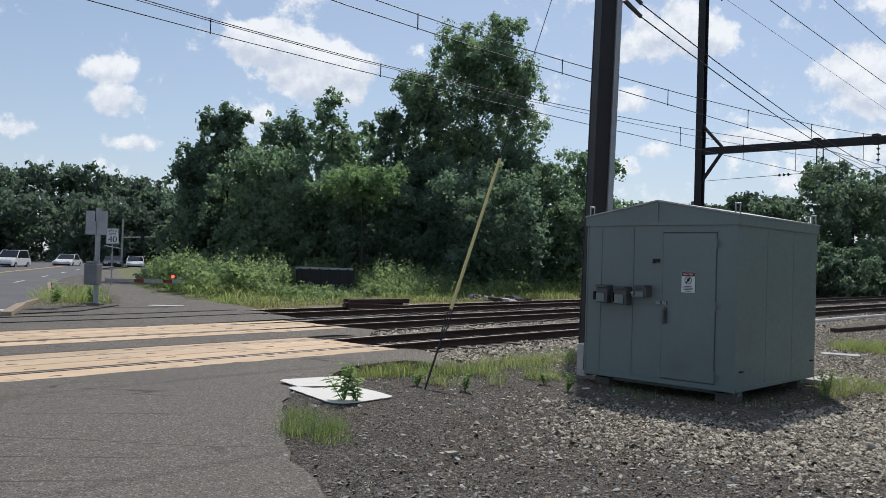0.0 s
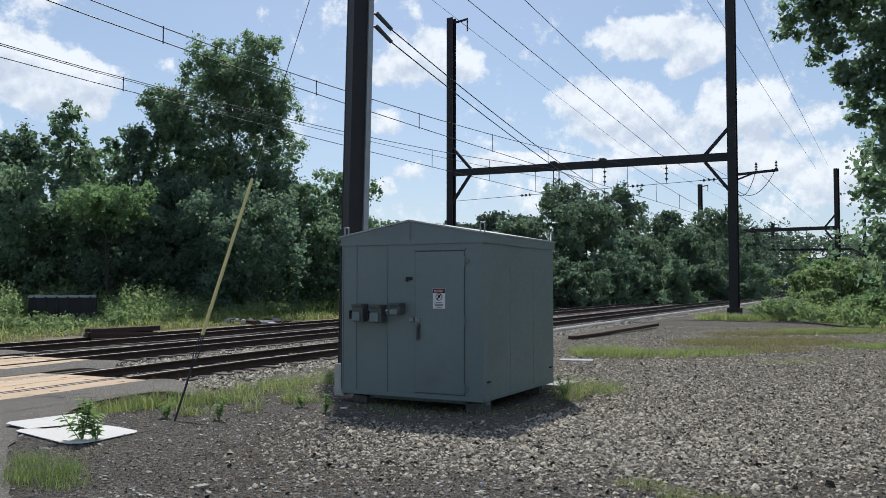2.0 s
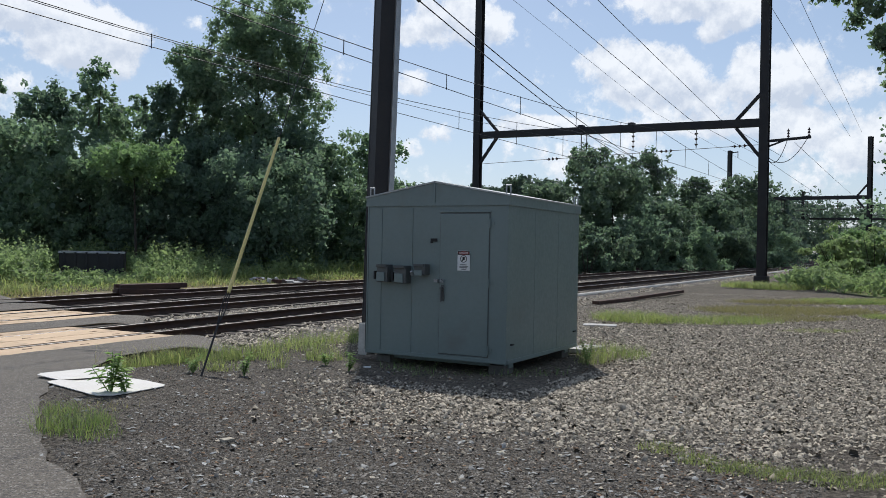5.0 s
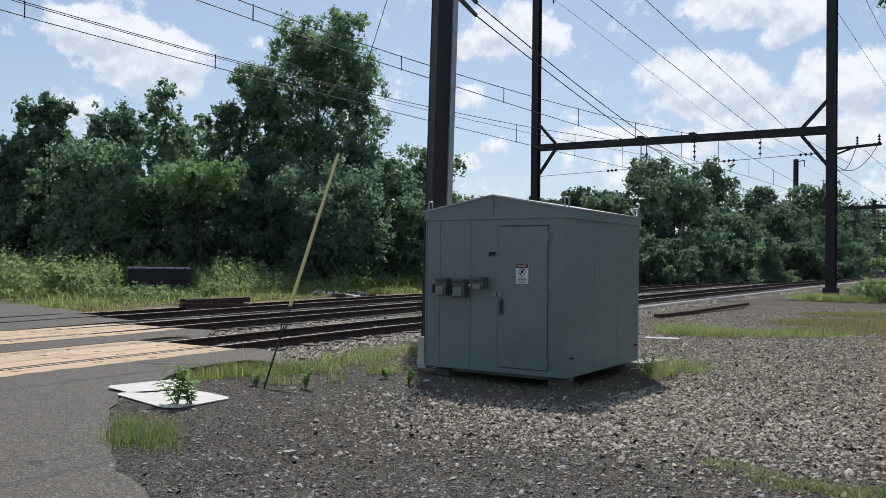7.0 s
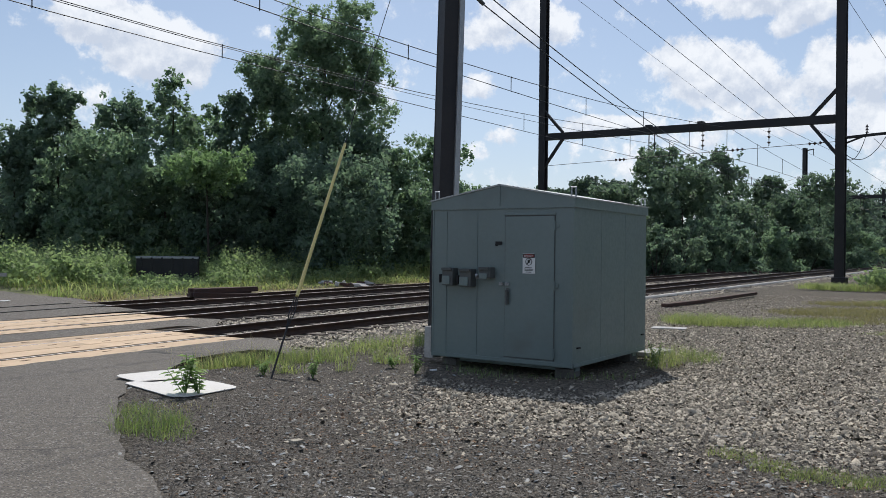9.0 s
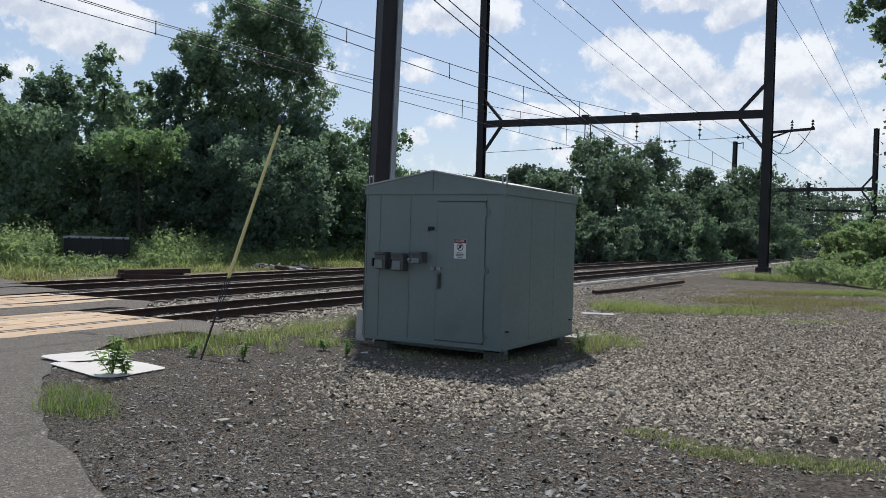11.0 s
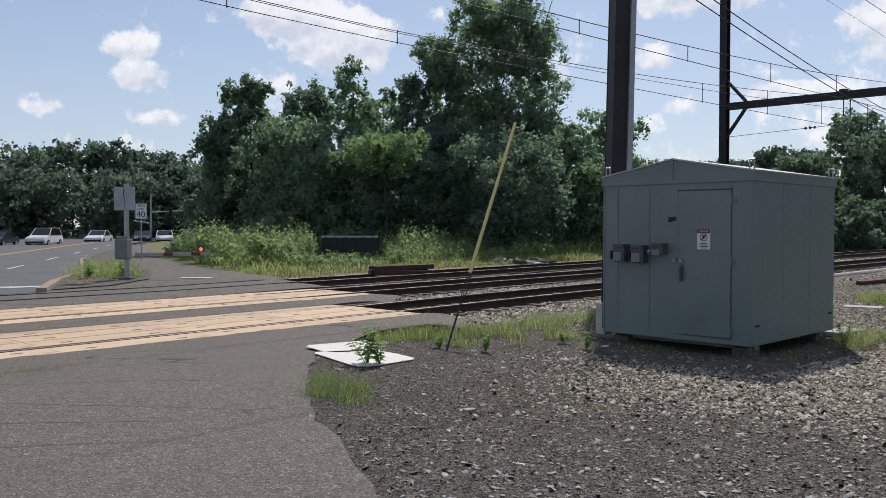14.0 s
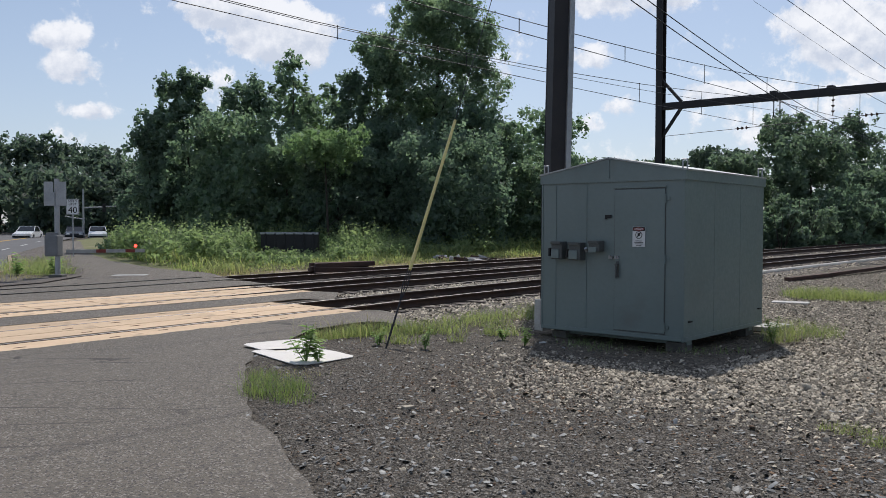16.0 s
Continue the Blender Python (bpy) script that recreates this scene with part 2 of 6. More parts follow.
M_TIE = surface("weathered_tie", (0.075, 0.058, 0.047), (0.14, 0.115, 0.098), rough=0.9, scale=4.0, fine=35.0, bump=0.5, objects=0.35, island=0.3)
M_BALLAST = surface("ballast_bed", (0.19, 0.165, 0.145), (0.08, 0.068, 0.06), rough=0.95, scale=1.0, fine=22.0, bump=1.0, depth=0.05, spread=0.75,
                    stain=(0.06, 0.045, 0.038), stain_scale=0.7)
M_STONE = surface("pale_stone", (0.405, 0.355, 0.278), (0.198, 0.169, 0.129), rough=0.85, scale=8.0, fine=80.0, bump=0.2, island=0.65)
M_CINDER = surface("dark_stone", (0.168, 0.151, 0.130), (0.067, 0.060, 0.052), rough=0.8, scale=8.0, fine=80.0, bump=0.2, island=0.8)
M_SLATE = surface("slate_chip", (0.20, 0.205, 0.20), (0.13, 0.132, 0.13), rough=0.55, scale=8.0, fine=80.0, bump=0.1, island=0.6)
M_LITTER = surface("leaf_litter", (0.17, 0.105, 0.06), (0.09, 0.055, 0.035), rough=0.9, scale=8.0, fine=80.0, bump=0.1, island=0.6)
M_STEEL = surface("dark_weathered_steel", (0.024, 0.024, 0.027), (0.042, 0.037, 0.037), rough=0.6, metal=0.2, scale=1.2, fine=25.0, bump=0.15)
M_GALV = surface("galvanised_steel", (0.42, 0.43, 0.44), (0.32, 0.33, 0.34), rough=0.5, metal=0.6, scale=3.0, fine=40.0, bump=0.06)
M_WIRE = surface("wire", (0.035, 0.036, 0.04), rough=0.6, metal=0.3, bump=0)
M_CERAMIC = surface("insulator_glaze", (0.07, 0.04, 0.03), rough=0.25, bump=0)
M_SHED = surface("grey_shed_paint", (0.185, 0.228, 0.220), (0.162, 0.202, 0.194), rough=0.38, scale=0.8, fine=18.0, bump=0.05, depth=0.01, spread=0.35,
                 stain=(0.15, 0.165, 0.155), stain_scale=1.1, stain_at=(0.55, 0.8))
# paler than the walls: sunlight on the roof is in this colour
M_SHEDROOF = surface("sunlit_roof_metal", (0.42, 0.43, 0.42), (0.34, 0.35, 0.34), rough=0.45, metal=0.3, scale=2.0, fine=30.0, bump=0.05)
M_BOX = surface("meter_box_grey", (0.10, 0.105, 0.10), (0.075, 0.08, 0.078), rough=0.5, scale=6.0, fine=60.0, bump=0.05)
M_BLACK = surface("black", (0.012, 0.012, 0.013), rough=0.6, bump=0)
M_WHITE = surface("white_paint", (0.78, 0.78, 0.77), (0.68, 0.68, 0.67), rough=0.6, scale=3.0, fine=40.0, bump=0.05)
M_PLATE = surface("white_sheet", (0.74, 0.70, 0.65), (0.66, 0.62, 0.57), rough=0.6, scale=2.5, fine=40.0, bump=0.1, stain=(0.5, 0.47, 0.42), stain_scale=3.0, stain_at=(0.6, 0.85))
M_RED = surface("red_paint", (0.36, 0.055, 0.045), rough=0.5, bump=0)
M_YELLOW = surface("yellow_guard", (0.78, 0.64, 0.24), (0.66, 0.53, 0.20), rough=0.45, scale=3.0, fine=30.0, bump=0.03)
M_LINE = surface("road_paint_white", (0.62, 0.62, 0.6), (0.45, 0.45, 0.44), rough=0.8, scale=2.0, fine=30.0, bump=0)
M_YLINE = surface("road_paint_yellow", (0.62, 0.38, 0.07), (0.5, 0.3, 0.06), rough=0.8, scale=2.0, fine=30.0, bump=0)
M_COPPER = surface("copper_lead", (0.42, 0.12, 0.07), rough=0.5, bump=0)
M_BARK = surface("bark", (0.075, 0.058, 0.045), (0.04, 0.032, 0.026), rough=0.95, scale=3.0, fine=25.0, bump=0.7, depth=0.04)
M_RUST = surface("rusted_plate", (0.10, 0.05, 0.035), (0.055, 0.035, 0.03), rough=0.85, scale=2.0, fine=30.0, bump=0.4)
M_DUMP = surface("dark_container", (0.022, 0.022, 0.024), (0.035, 0.032, 0.03), rough=0.6, scale=2.0, fine=20.0, bump=0.2)
M_MEADOW = surface("meadow_soil", (0.10, 0.13, 0.035), (0.20, 0.18, 0.09), rough=0.95, scale=0.3, fine=9.0, bump=0.6, depth=0.08)
M_DRYGRASS = surface("dry_soil", (0.24, 0.19, 0.12), (0.14, 0.12, 0.06), rough=0.95, scale=0.8, fine=14.0, bump=0.5, depth=0.05)
L_TREE = foliage("leaf_dark", (0.115, 0.162, 0.132), (0.185, 0.242, 0.182), 0.55)
L_TREE2 = foliage("leaf_mid", (0.14, 0.197, 0.148), (0.225, 0.288, 0.20), 0.55)
L_LIGHT = foliage("leaf_light", (0.155, 0.225, 0.12), (0.24, 0.32, 0.165), 0.5)
L_FAR = foliage("leaf_far", (0.088, 0.122, 0.106), (0.13, 0.165, 0.134), 0.5)
L_WOOD = foliage("leaf_wood", (0.115, 0.158, 0.125), (0.175, 0.225, 0.165), 0.5)
L_COTTON = foliage("leaf_cottonwood", (0.155, 0.212, 0.16), (0.25, 0.31, 0.22), 0.6)
L_GRASS = foliage("grass_blade", (0.17, 0.22, 0.08), (0.34, 0.34, 0.15), 0.55, 0.6)
L_TUFT = foliage("tuft_blade", (0.12, 0.185, 0.06), (0.27, 0.30, 0.11), 0.5, 0.6)
L_MEADOW = foliage("meadow_leaf", (0.175, 0.23, 0.12), (0.285, 0.335, 0.175), 0.52)
L_WEED = foliage("weed_leaf", (0.16, 0.245, 0.09), (0.26, 0.34, 0.14), 0.55)
L_BROWN = foliage("brown_blade", (0.20, 0.185, 0.095), (0.30, 0.25, 0.13), 0.4, 0.7)
L_TAN = foliage("dry_blade", (0.30, 0.25, 0.12), (0.42, 0.36, 0.2), 0.4, 0.7)


# ---- mesh helpers ----
def thing(name, m=None, label="", category="", group="", kind=""):
    ob = new(name)
    ob.empty_display_size = 0.1
    if m is not None:
        ob.matrix_basis = m
    return tagged(ob, label, category, group, kind)


def part(name, bm, material, parent=None, label="", smooth=False):
    """Links a bmesh as one mesh object under a thing or a part."""
    data = bpy.data.meshes.new(name)
    bm.normal_update()
    bm.to_mesh(data)
    bm.free()
    for mt in material if isinstance(material, (list, tuple)) else (material,):
        data.materials.append(mt)
    if smooth:
        for p in data.polygons:
            p.use_smooth = True
    ob = new(name, data)
    if parent:
        ob.parent = parent
    if label:
        ob["label"] = label
    return ob


def quick(name, verts, faces, material, parent=None, smooth=False):
    """A mesh from arrays of places and of faces with equal corner counts."""
    verts, faces = np.asarray(verts, np.float32), np.asarray(faces, np.int32)
    data = bpy.data.meshes.new(name)
    data.vertices.add(len(verts))
    data.vertices.foreach_set("co", verts.ravel())
    data.loops.add(faces.size)
    data.loops.foreach_set("vertex_index", faces.ravel())
    data.polygons.add(len(faces))
    data.polygons.foreach_set("loop_start", np.arange(len(faces), dtype=np.int32) * faces.shape[1])
    data.update(calc_edges=True)
    data.validate()
    data.materials.append(material)
    if smooth:
        data.polygons.foreach_set("use_smooth", [True] * len(faces))
    ob = new(name, data)
    if parent:
        ob.parent = parent
    return ob


def box(bm, at, size, m=None, bevel=0.0):
    """A box in bm with its centre at the given place."""
    geo = bmesh.ops.create_cube(bm, size=1.0, matrix=Matrix.Translation(at) @ (m or Matrix()) @ Matrix.Diagonal((*size, 1)))
    if bevel:
        edges = {e for v in geo["verts"] for e in v.link_edges}
        bmesh.ops.bevel(bm, geom=list(edges), offset=bevel, segments=2, profile=0.6, affect="EDGES")
    return bm


def boxed(at, size, m=None, bevel=0.0):
    return box(bmesh.new(), at, size, m, bevel)


def rod(bm, a, b, ra, rb=None, sides=10):
    """A round bar from a to b."""
    a, b = Vector(a), Vector(b)
    way = b - a
    m = Matrix.Translation((a + b) / 2) @ way.to_track_quat("Z", "Y").to_matrix().to_4x4()
    bmesh.ops.create_cone(bm, cap_ends=True, segments=sides, radius1=ra, radius2=ra if rb is None else rb, depth=way.length, matrix=m)
    return bm


def beam(bm, a, b, w, h):
    """A square bar from a to b, w wide and h high."""
    a, b = Vector(a), Vector(b)
    way = b - a
    m = Matrix.Translation((a + b) / 2) @ way.to_track_quat("X", "Z").to_matrix().to_4x4()
    bmesh.ops.create_cube(bm, size=1.0, matrix=m @ Matrix.Diagonal((way.length, w, h, 1)))
    return bm


def wire(name, points, radius, parent=None, material=None, smooth=True):
    """A wire through the points, as a thin round tube mesh."""
    pts = np.array(points, float)
    n, sides = len(pts), 5
    way = np.gradient(pts, axis=0)
    way /= np.linalg.norm(way, axis=1)[:, None]
    side = np.cross(way, (0, 0, 1.0))
    bad = np.linalg.norm(side, axis=1) < 0.05
    side[bad] = np.cross(way[bad], (1.0, 0, 0))
    side /= np.linalg.norm(side, axis=1)[:, None]
    up = np.cross(side, way)
    ring = [(math.cos(2 * math.pi * i / sides), math.sin(2 * math.pi * i / sides)) for i in range(sides)]
    verts = np.concatenate([pts[:, None] + radius * (c * side[:, None] + s * up[:, None]) for c, s in ring], axis=1).reshape(-1, 3)
    faces = [(i * sides + j, i * sides + (j + 1) % sides, (i + 1) * sides + (j + 1) % sides, (i + 1) * sides + j) for i in range(n - 1) for j in range(sides)]
    return quick(name, verts, faces, material or M_WIRE, parent, True)


def hang(a, b, sag, n=24):
    """A wire's line from a to b with a sag in the middle."""
    a, b = np.array(a, float), np.array(b, float)
    s = np.linspace(0, 1, n)[:, None]
    line = a + (b - a) * s
    line[:, 2] -= sag * 4 * (s * (1 - s))[:, 0]
    return line


# ---- the lie of the land: u runs along the railway, n across it ----
HEAD = radians(49.836)
ALONG, ACROSS = np.array((math.cos(HEAD), math.sin(HEAD))), np.array((-math.sin(HEAD), math.cos(HEAD)))
BEND_U = [-400, 12, 16, 20, 27, 35, 46, 55, 72, 106, 147, 178, 300, 600]
BEND_N = [0, 0, -0.12, -0.42, -1.0, -1.75, -2.95, -3.95, -5.6, -7.8, -10.0, -12.0, -28.0, -110.0]
FALL_U, FALL_Z = [-4000, 12, 60, 120, 4000], [-0.15, -0.15, 0.35, 0.72, 0.72]
SLOPE_N, SLOPE_Z = [-4000, 8.3, 11.2, 23.5, 25.5, 4000], [0.15, 0.15, -0.34, -0.34, -0.08, -0.08]


def bend(u):
    return np.interp(u, BEND_U, BEND_N)


def railtop(u):
    return np.interp(u, FALL_U, FALL_Z)


def spot(u, n):
    """Plan place of the point u along the railway and n across it, following its bend."""
    return ALONG * u + ACROSS * (n + bend(u))


def across(x, y):
    u = x * ALONG[0] + y * ALONG[1]
    return u, x * ACROSS[0] + y * ACROSS[1] - bend(u)


def land(x, y):
    x, y = np.asarray(x, float), np.asarray(y, float)
    u, n = across(x, y)
    yard = np.interp(u, [12, 32], [0.15, -0.10])
    h = np.where(n < 12, yard + (-0.34 - yard) * np.clip((n - 8.3) / 2.9, 0, 1), np.interp(n, SLOPE_N, SLOPE_Z))
    return railtop(u) + h - 0.075 * np.exp(-(((x - 3.7) / 1.7) ** 4 + ((y - 11.9) / 1.8) ** 4))


# ---- ground ----
def sheet(name, us, ns, lift, material, label, category="ground"):
    """A strip of ground over the given steps along and across the railway; lift(u, n) is its height above the rail top."""
    uu, nn = np.meshgrid(us, ns, indexing="ij")
    p = uu[..., None] * ALONG + (nn + bend(uu))[..., None] * ACROSS
    z = railtop(uu) + lift(uu, nn)
    verts = np.dstack([p, z]).reshape(-1, 3)
    w = len(ns)
    a = (np.arange(len(us) - 1)[:, None] * w + np.arange(w - 1)[None]).ravel()
    ob = quick(name, verts, np.stack([a, a + w, a + w + 1, a + 1], 1), material, smooth=True)
    return tagged(ob, label, category, kind="structure")


def ground_sheet():
    near = np.arange(-20, 60, 0.5)
    far = np.array([80, 120, 200, 350, 600, 1000, 1700, 2500])
    us = np.concatenate([-far[::-1], [-40, -28], near, far])
    ns = np.concatenate([-far[::-1], [-50, -35, -22], np.arange(-15, 30, 0.5), [35, 45, 60], far])
    uu, nn = np.meshgrid(us, ns, indexing="ij")
    p = uu[..., None] * ALONG + nn[..., None] * ACROSS
    z = land(p[..., 0], p[..., 1])
    verts = np.dstack([p, z]).reshape(-1, 3)
    w = len(ns)
    a = (np.arange(len(us) - 1)[:, None] * w + np.arange(w - 1)[None]).ravel()
    ob = quick("ground", verts, np.stack([a, a + w, a + w + 1, a + 1], 1), M_GROUND, smooth=True)
    tagged(ob, "grey crushed-stone yard with dark cinders and bare soil", "ground", kind="structure")


ground_sheet()


def patch(name, outline, lift, material, label, category, step=0.6, height=None):
    """A flat region inside an outline in plan, filled with a triangulated surface that follows the land."""
    bm = bmesh.new()
    vs = [bm.verts.new((x, y, 0)) for x, y in outline]
    bm.faces.new(vs)
    bmesh.ops.triangulate(bm, faces=bm.faces[:])
    for _ in range(9):
        long = [e for e in bm.edges if e.calc_length() > max(step, 0.0)]
        if not long:
            break
        bmesh.ops.subdivide_edges(bm, edges=long, cuts=1, use_grid_fill=False)
        bmesh.ops.triangulate(bm, faces=[f for f in bm.faces if len(f.verts) > 3])
        if len(bm.verts) > 30000:
            break
    fn = height or land
    for v in bm.verts:
        v.co.z = float(fn(v.co.x, v.co.y)) + lift
    for f in bm.faces:
        if f.normal.z < 0:
            f.normal_flip()
    ob = part(name, bm, material, smooth=True)
    return tagged(ob, label, category, kind="structure")


def pave(x, y):
    """Height of the paving: level with the yard near by, level with the rail tops at the crossing, falling off at its ragged end."""
    u, n = across(x, y)
    end = np.interp(n, [8, 10, 11.7, 15, 16, 19.5, 23], [8.2, 10.4, 12.2, 13.2, 14.8, 15.4, 16.4])
    fall = np.clip((u - end) / 1.3, 0, 1) ** 2 * 0.26 * np.clip((n - 8) / 1.5, 0, 1) * (n < 23.5)
    return railtop(u) + np.interp(n, [-4000, 8.0, 11.6, 4000], [0.16, 0.16, 0.0, 0.0]) - fall


def wavy(points, amount, step, seed):
    """An outline with small irregularities between its corners."""
    rng = random.Random(seed)
    out = []
    for (x0, y0), (x1, y1) in zip(points, points[1:] + points[:1]):
        length = math.hypot(x1 - x0, y1 - y0)
        k = max(1, int(length / step))
        for i in range(k):
            s = i / k
            out.append((x0 + (x1 - x0) * s + rng.uniform(-amount, amount), y0 + (y1 - y0) * s + rng.uniform(-amount, amount)))
    return out


def P(u, n):
    return tuple(spot(u, n))


# the paved apron by the crossing, on the camera's side of the railway
patch("apron_pavement", wavy([(1.2, -6.0), (0.6, 1.0), (-0.15, 3.6), (-0.56, 4.77), (-0.94, 5.78), (-1.31, 6.73), (-1.7, 8.2), (-1.95, 9.4), (-2.0, 10.6),
                              (-1.78, 12.2), (-1.7, 13.2), (-1.1, 14.1), (-0.3, 14.9), (0.1, 15.9), P(12.9, 11.755), P(5, 11.755), P(-9, 11.755), P(-14, 11.755), (-18, -6.0)], 0.05, 0.3, 3),
      0.006, M_ASPHALT, "worn grey asphalt apron with fine cracks", "pavement", 0.9, pave)
patch("track_pavement", [P(-14, 14.72), P(13.1, 14.72), P(14.4, 15.0), P(15.6, 16.04), P(-14, 16.04)], 0.004, M_ASPHALT, "dark asphalt strip between the tracks", "pavement", 1.2, pave)
patch("far_pavement", wavy([P(-14, 19.03), P(15.4, 19.03), P(16.2, 19.6), P(16.6, 21.0), P(17.0, 23.0), (-7.4, 29.2), (-9.3, 31.0), (-14.0, 38.0), (-19.0, 48.0), (-29.0, 72.0),
                            (-31.5, 72.0), (-21.8, 48.0), (-16.6, 38.0), (-13.8, 31.2), (-12.6, 26.6), (-11.8, 23.0), P(-14, 23.2)], 0.06, 1.2, 5),
      0.004, M_ASPHALT, "patched asphalt footway beyond the railway crossing", "pavement", 1.5, pave)
patch("road", [(-11.9, 21.9), (-13.4, 25.7), (-15.1, 31.0), (-21.0, 43.0), (-31.5, 74.0), (-42.0, 110.0), (-70.0, 200.0), (-100.0, 200.0), (-66.0, 110.0), (-49.0, 74.0), (-36.0, 43.0), (-30.0, 25.0), P(-14, 23.2)],
      0.012, M_ROAD, "wide grey asphalt road with painted lane lines", "road", 4.0, pave)
patch("cross_road", [P(-14, 23.2), P(-14, 11.75), (-18, -6.0), (-40, -6.0), (-40, 25), (-30, 25)], 0.002, M_ROAD, "grey asphalt road over the railway", "road", 4.0, pave)
# grass beyond the railway, and the verge on the right
patch("meadow", wavy([P(17.2, 23.4), P(60, 22.6), P(110, 22.6), P(300, 23), P(600, 24), P(600, 400), (-300, 500), (-34.0, 90.0), (-29.7, 72.0), (-19.7, 48.0), (-14.7, 38.0), (-10.0, 30.7), (-7.9, 28.7)], 0.25, 2.0, 7),
      0.068, M_MEADOW, "rough meadow of tall green grass and weeds", "meadow", 14.0)
patch("west_meadow", wavy([(-36.5, 43.0), (-50, 74.0), (-67, 110.0), (-101, 200.0), (-300, 500), (-500, 100), (-300, 25), (-42, 25)], 0.25, 3.0, 7),
      0.06, M_MEADOW, "grass beside the road", "meadow", 12.0)
patch("verge", wavy([P(52, 6.0), P(90, 8.6), P(160, 9), P(600, 9), P(600, -300), (60, -60), (20, 2.0), (17.0, 9.0), (20.0, 17.0), (23.0, 25.0), (27.0, 34.5)], 0.3, 1.6, 9),
      0.02, M_MEADOW, "rough green verge with low weeds", "meadow", 12.0)


# ---- railway ----
GAUGE = 1.505
TRACKS = [("near", 12.5), ("middle", 16.85), ("far", 21.2)]      # the nearer rail of each track
RAIL_U = np.concatenate([np.arange(-30, 90, 1.5), np.arange(90, 240, 6.0), np.arange(240, 420, 20)])
# half profile of a rail: across, up from the head
PROFILE = [(-0.036, 0.0), (0.036, 0.0), (0.037, -0.035), (0.009, -0.05), (0.009, -0.135), (0.07, -0.15), (0.07, -0.168), (-0.07, -0.168), (-0.07, -0.15), (-0.009, -0.135), (-0.009, -0.05), (-0.037, -0.035)]


def sweep(profile, us, n0, lift=0.0):
    verts = []
    for u in us:
        z = float(railtop(u)) + lift
        for a, h in profile:
            x, y = spot(u, n0 + a)
            verts.append((x, y, z + h))
    k = len(profile)
    faces = [(i * k + j, (i + 1) * k + j, (i + 1) * k + (j + 1) % k, i * k + (j + 1) % k) for i in range(len(us) - 1) for j in range(k)]
    return verts, faces


def rail(n0, parent):
    verts, faces = sweep(PROFILE, RAIL_U, n0)
    ob = quick("rail", verts, faces, M_RAIL, parent)
    ob.data.materials.append(M_RAILTOP)
    for i, p in enumerate(ob.data.polygons):
        if i % len(PROFILE) == 0:
            p.material_index = 1
    return ob


tracks = []
for word, n0 in TRACKS:
    track = thing("railway_track", None, f"{word} railway track of rusty rails on dark wooden ties".replace("near ", "").replace("middle ", "").replace("far ", ""), "track", "parallel tracks", "structure")
    rail(n0, track)
    rail(n0 + GAUGE, track)
    tracks.append((track, n0 + GAUGE / 2))

# ballast shoulders under the ties
BED_U = np.concatenate([np.arange(11, 90, 2.0), np.arange(90, 400, 12.0)])
rng = np.random.default_rng(4)


def bed(u, n):
    h = np.interp(n, [10.2, 11.3, 12.0, 14.6, 15.0, 15.6, 16.4, 19.0, 19.6, 20.2, 20.8, 23.2, 24.2], [-0.36, -0.215, -0.2, -0.2, -0.215, -0.235, -0.2, -0.2, -0.24, -0.22, -0.2, -0.2, -0.36])
    return h + 0.012 * np.sin(u * 5.1 + n * 3.0)


sheet("ballast", BED_U, np.arange(10.2, 24.3, 0.35), bed, M_BALLAST, "grey stone ballast bed under the tracks", "ballast")


for n0 in (12.5, 16.85, 21.2):
    sheet("oily_bed", BED_U + 1.6, n0 + np.array([-0.35, -0.1, 0.3, 0.75, 1.2, 1.6, 1.85]), lambda u, n: bed(u, n) + 0.012, M_FOUL, "dark oily ballast between the rails", "ballast")


sheet("sandy_strip", np.arange(17.5, 64, 1.0), np.array([23.1, 23.6, 24.2, 24.9]), lambda u, n: np.interp(n, SLOPE_N, SLOPE_Z) + 0.05 + 0.02 * np.sin(u), M_DRYGRASS, "dry sandy strip beside the track", "ground")


def white_edge():
    verts, faces = sweep([(-0.10, 0.0), (0.10, 0.0), (0.10, -0.3), (-0.10, -0.3)], np.arange(23, 96, 1.5), 11.35, -0.13)
    ob = quick("trackside_edging", verts, faces, M_CONCRETE)
    tagged(ob, "long pale concrete edging along the ballast", "edging", kind="structure")


white_edge()

# concrete crossing panels: (across from, to), ends along the railway
GROOVE = 0.045


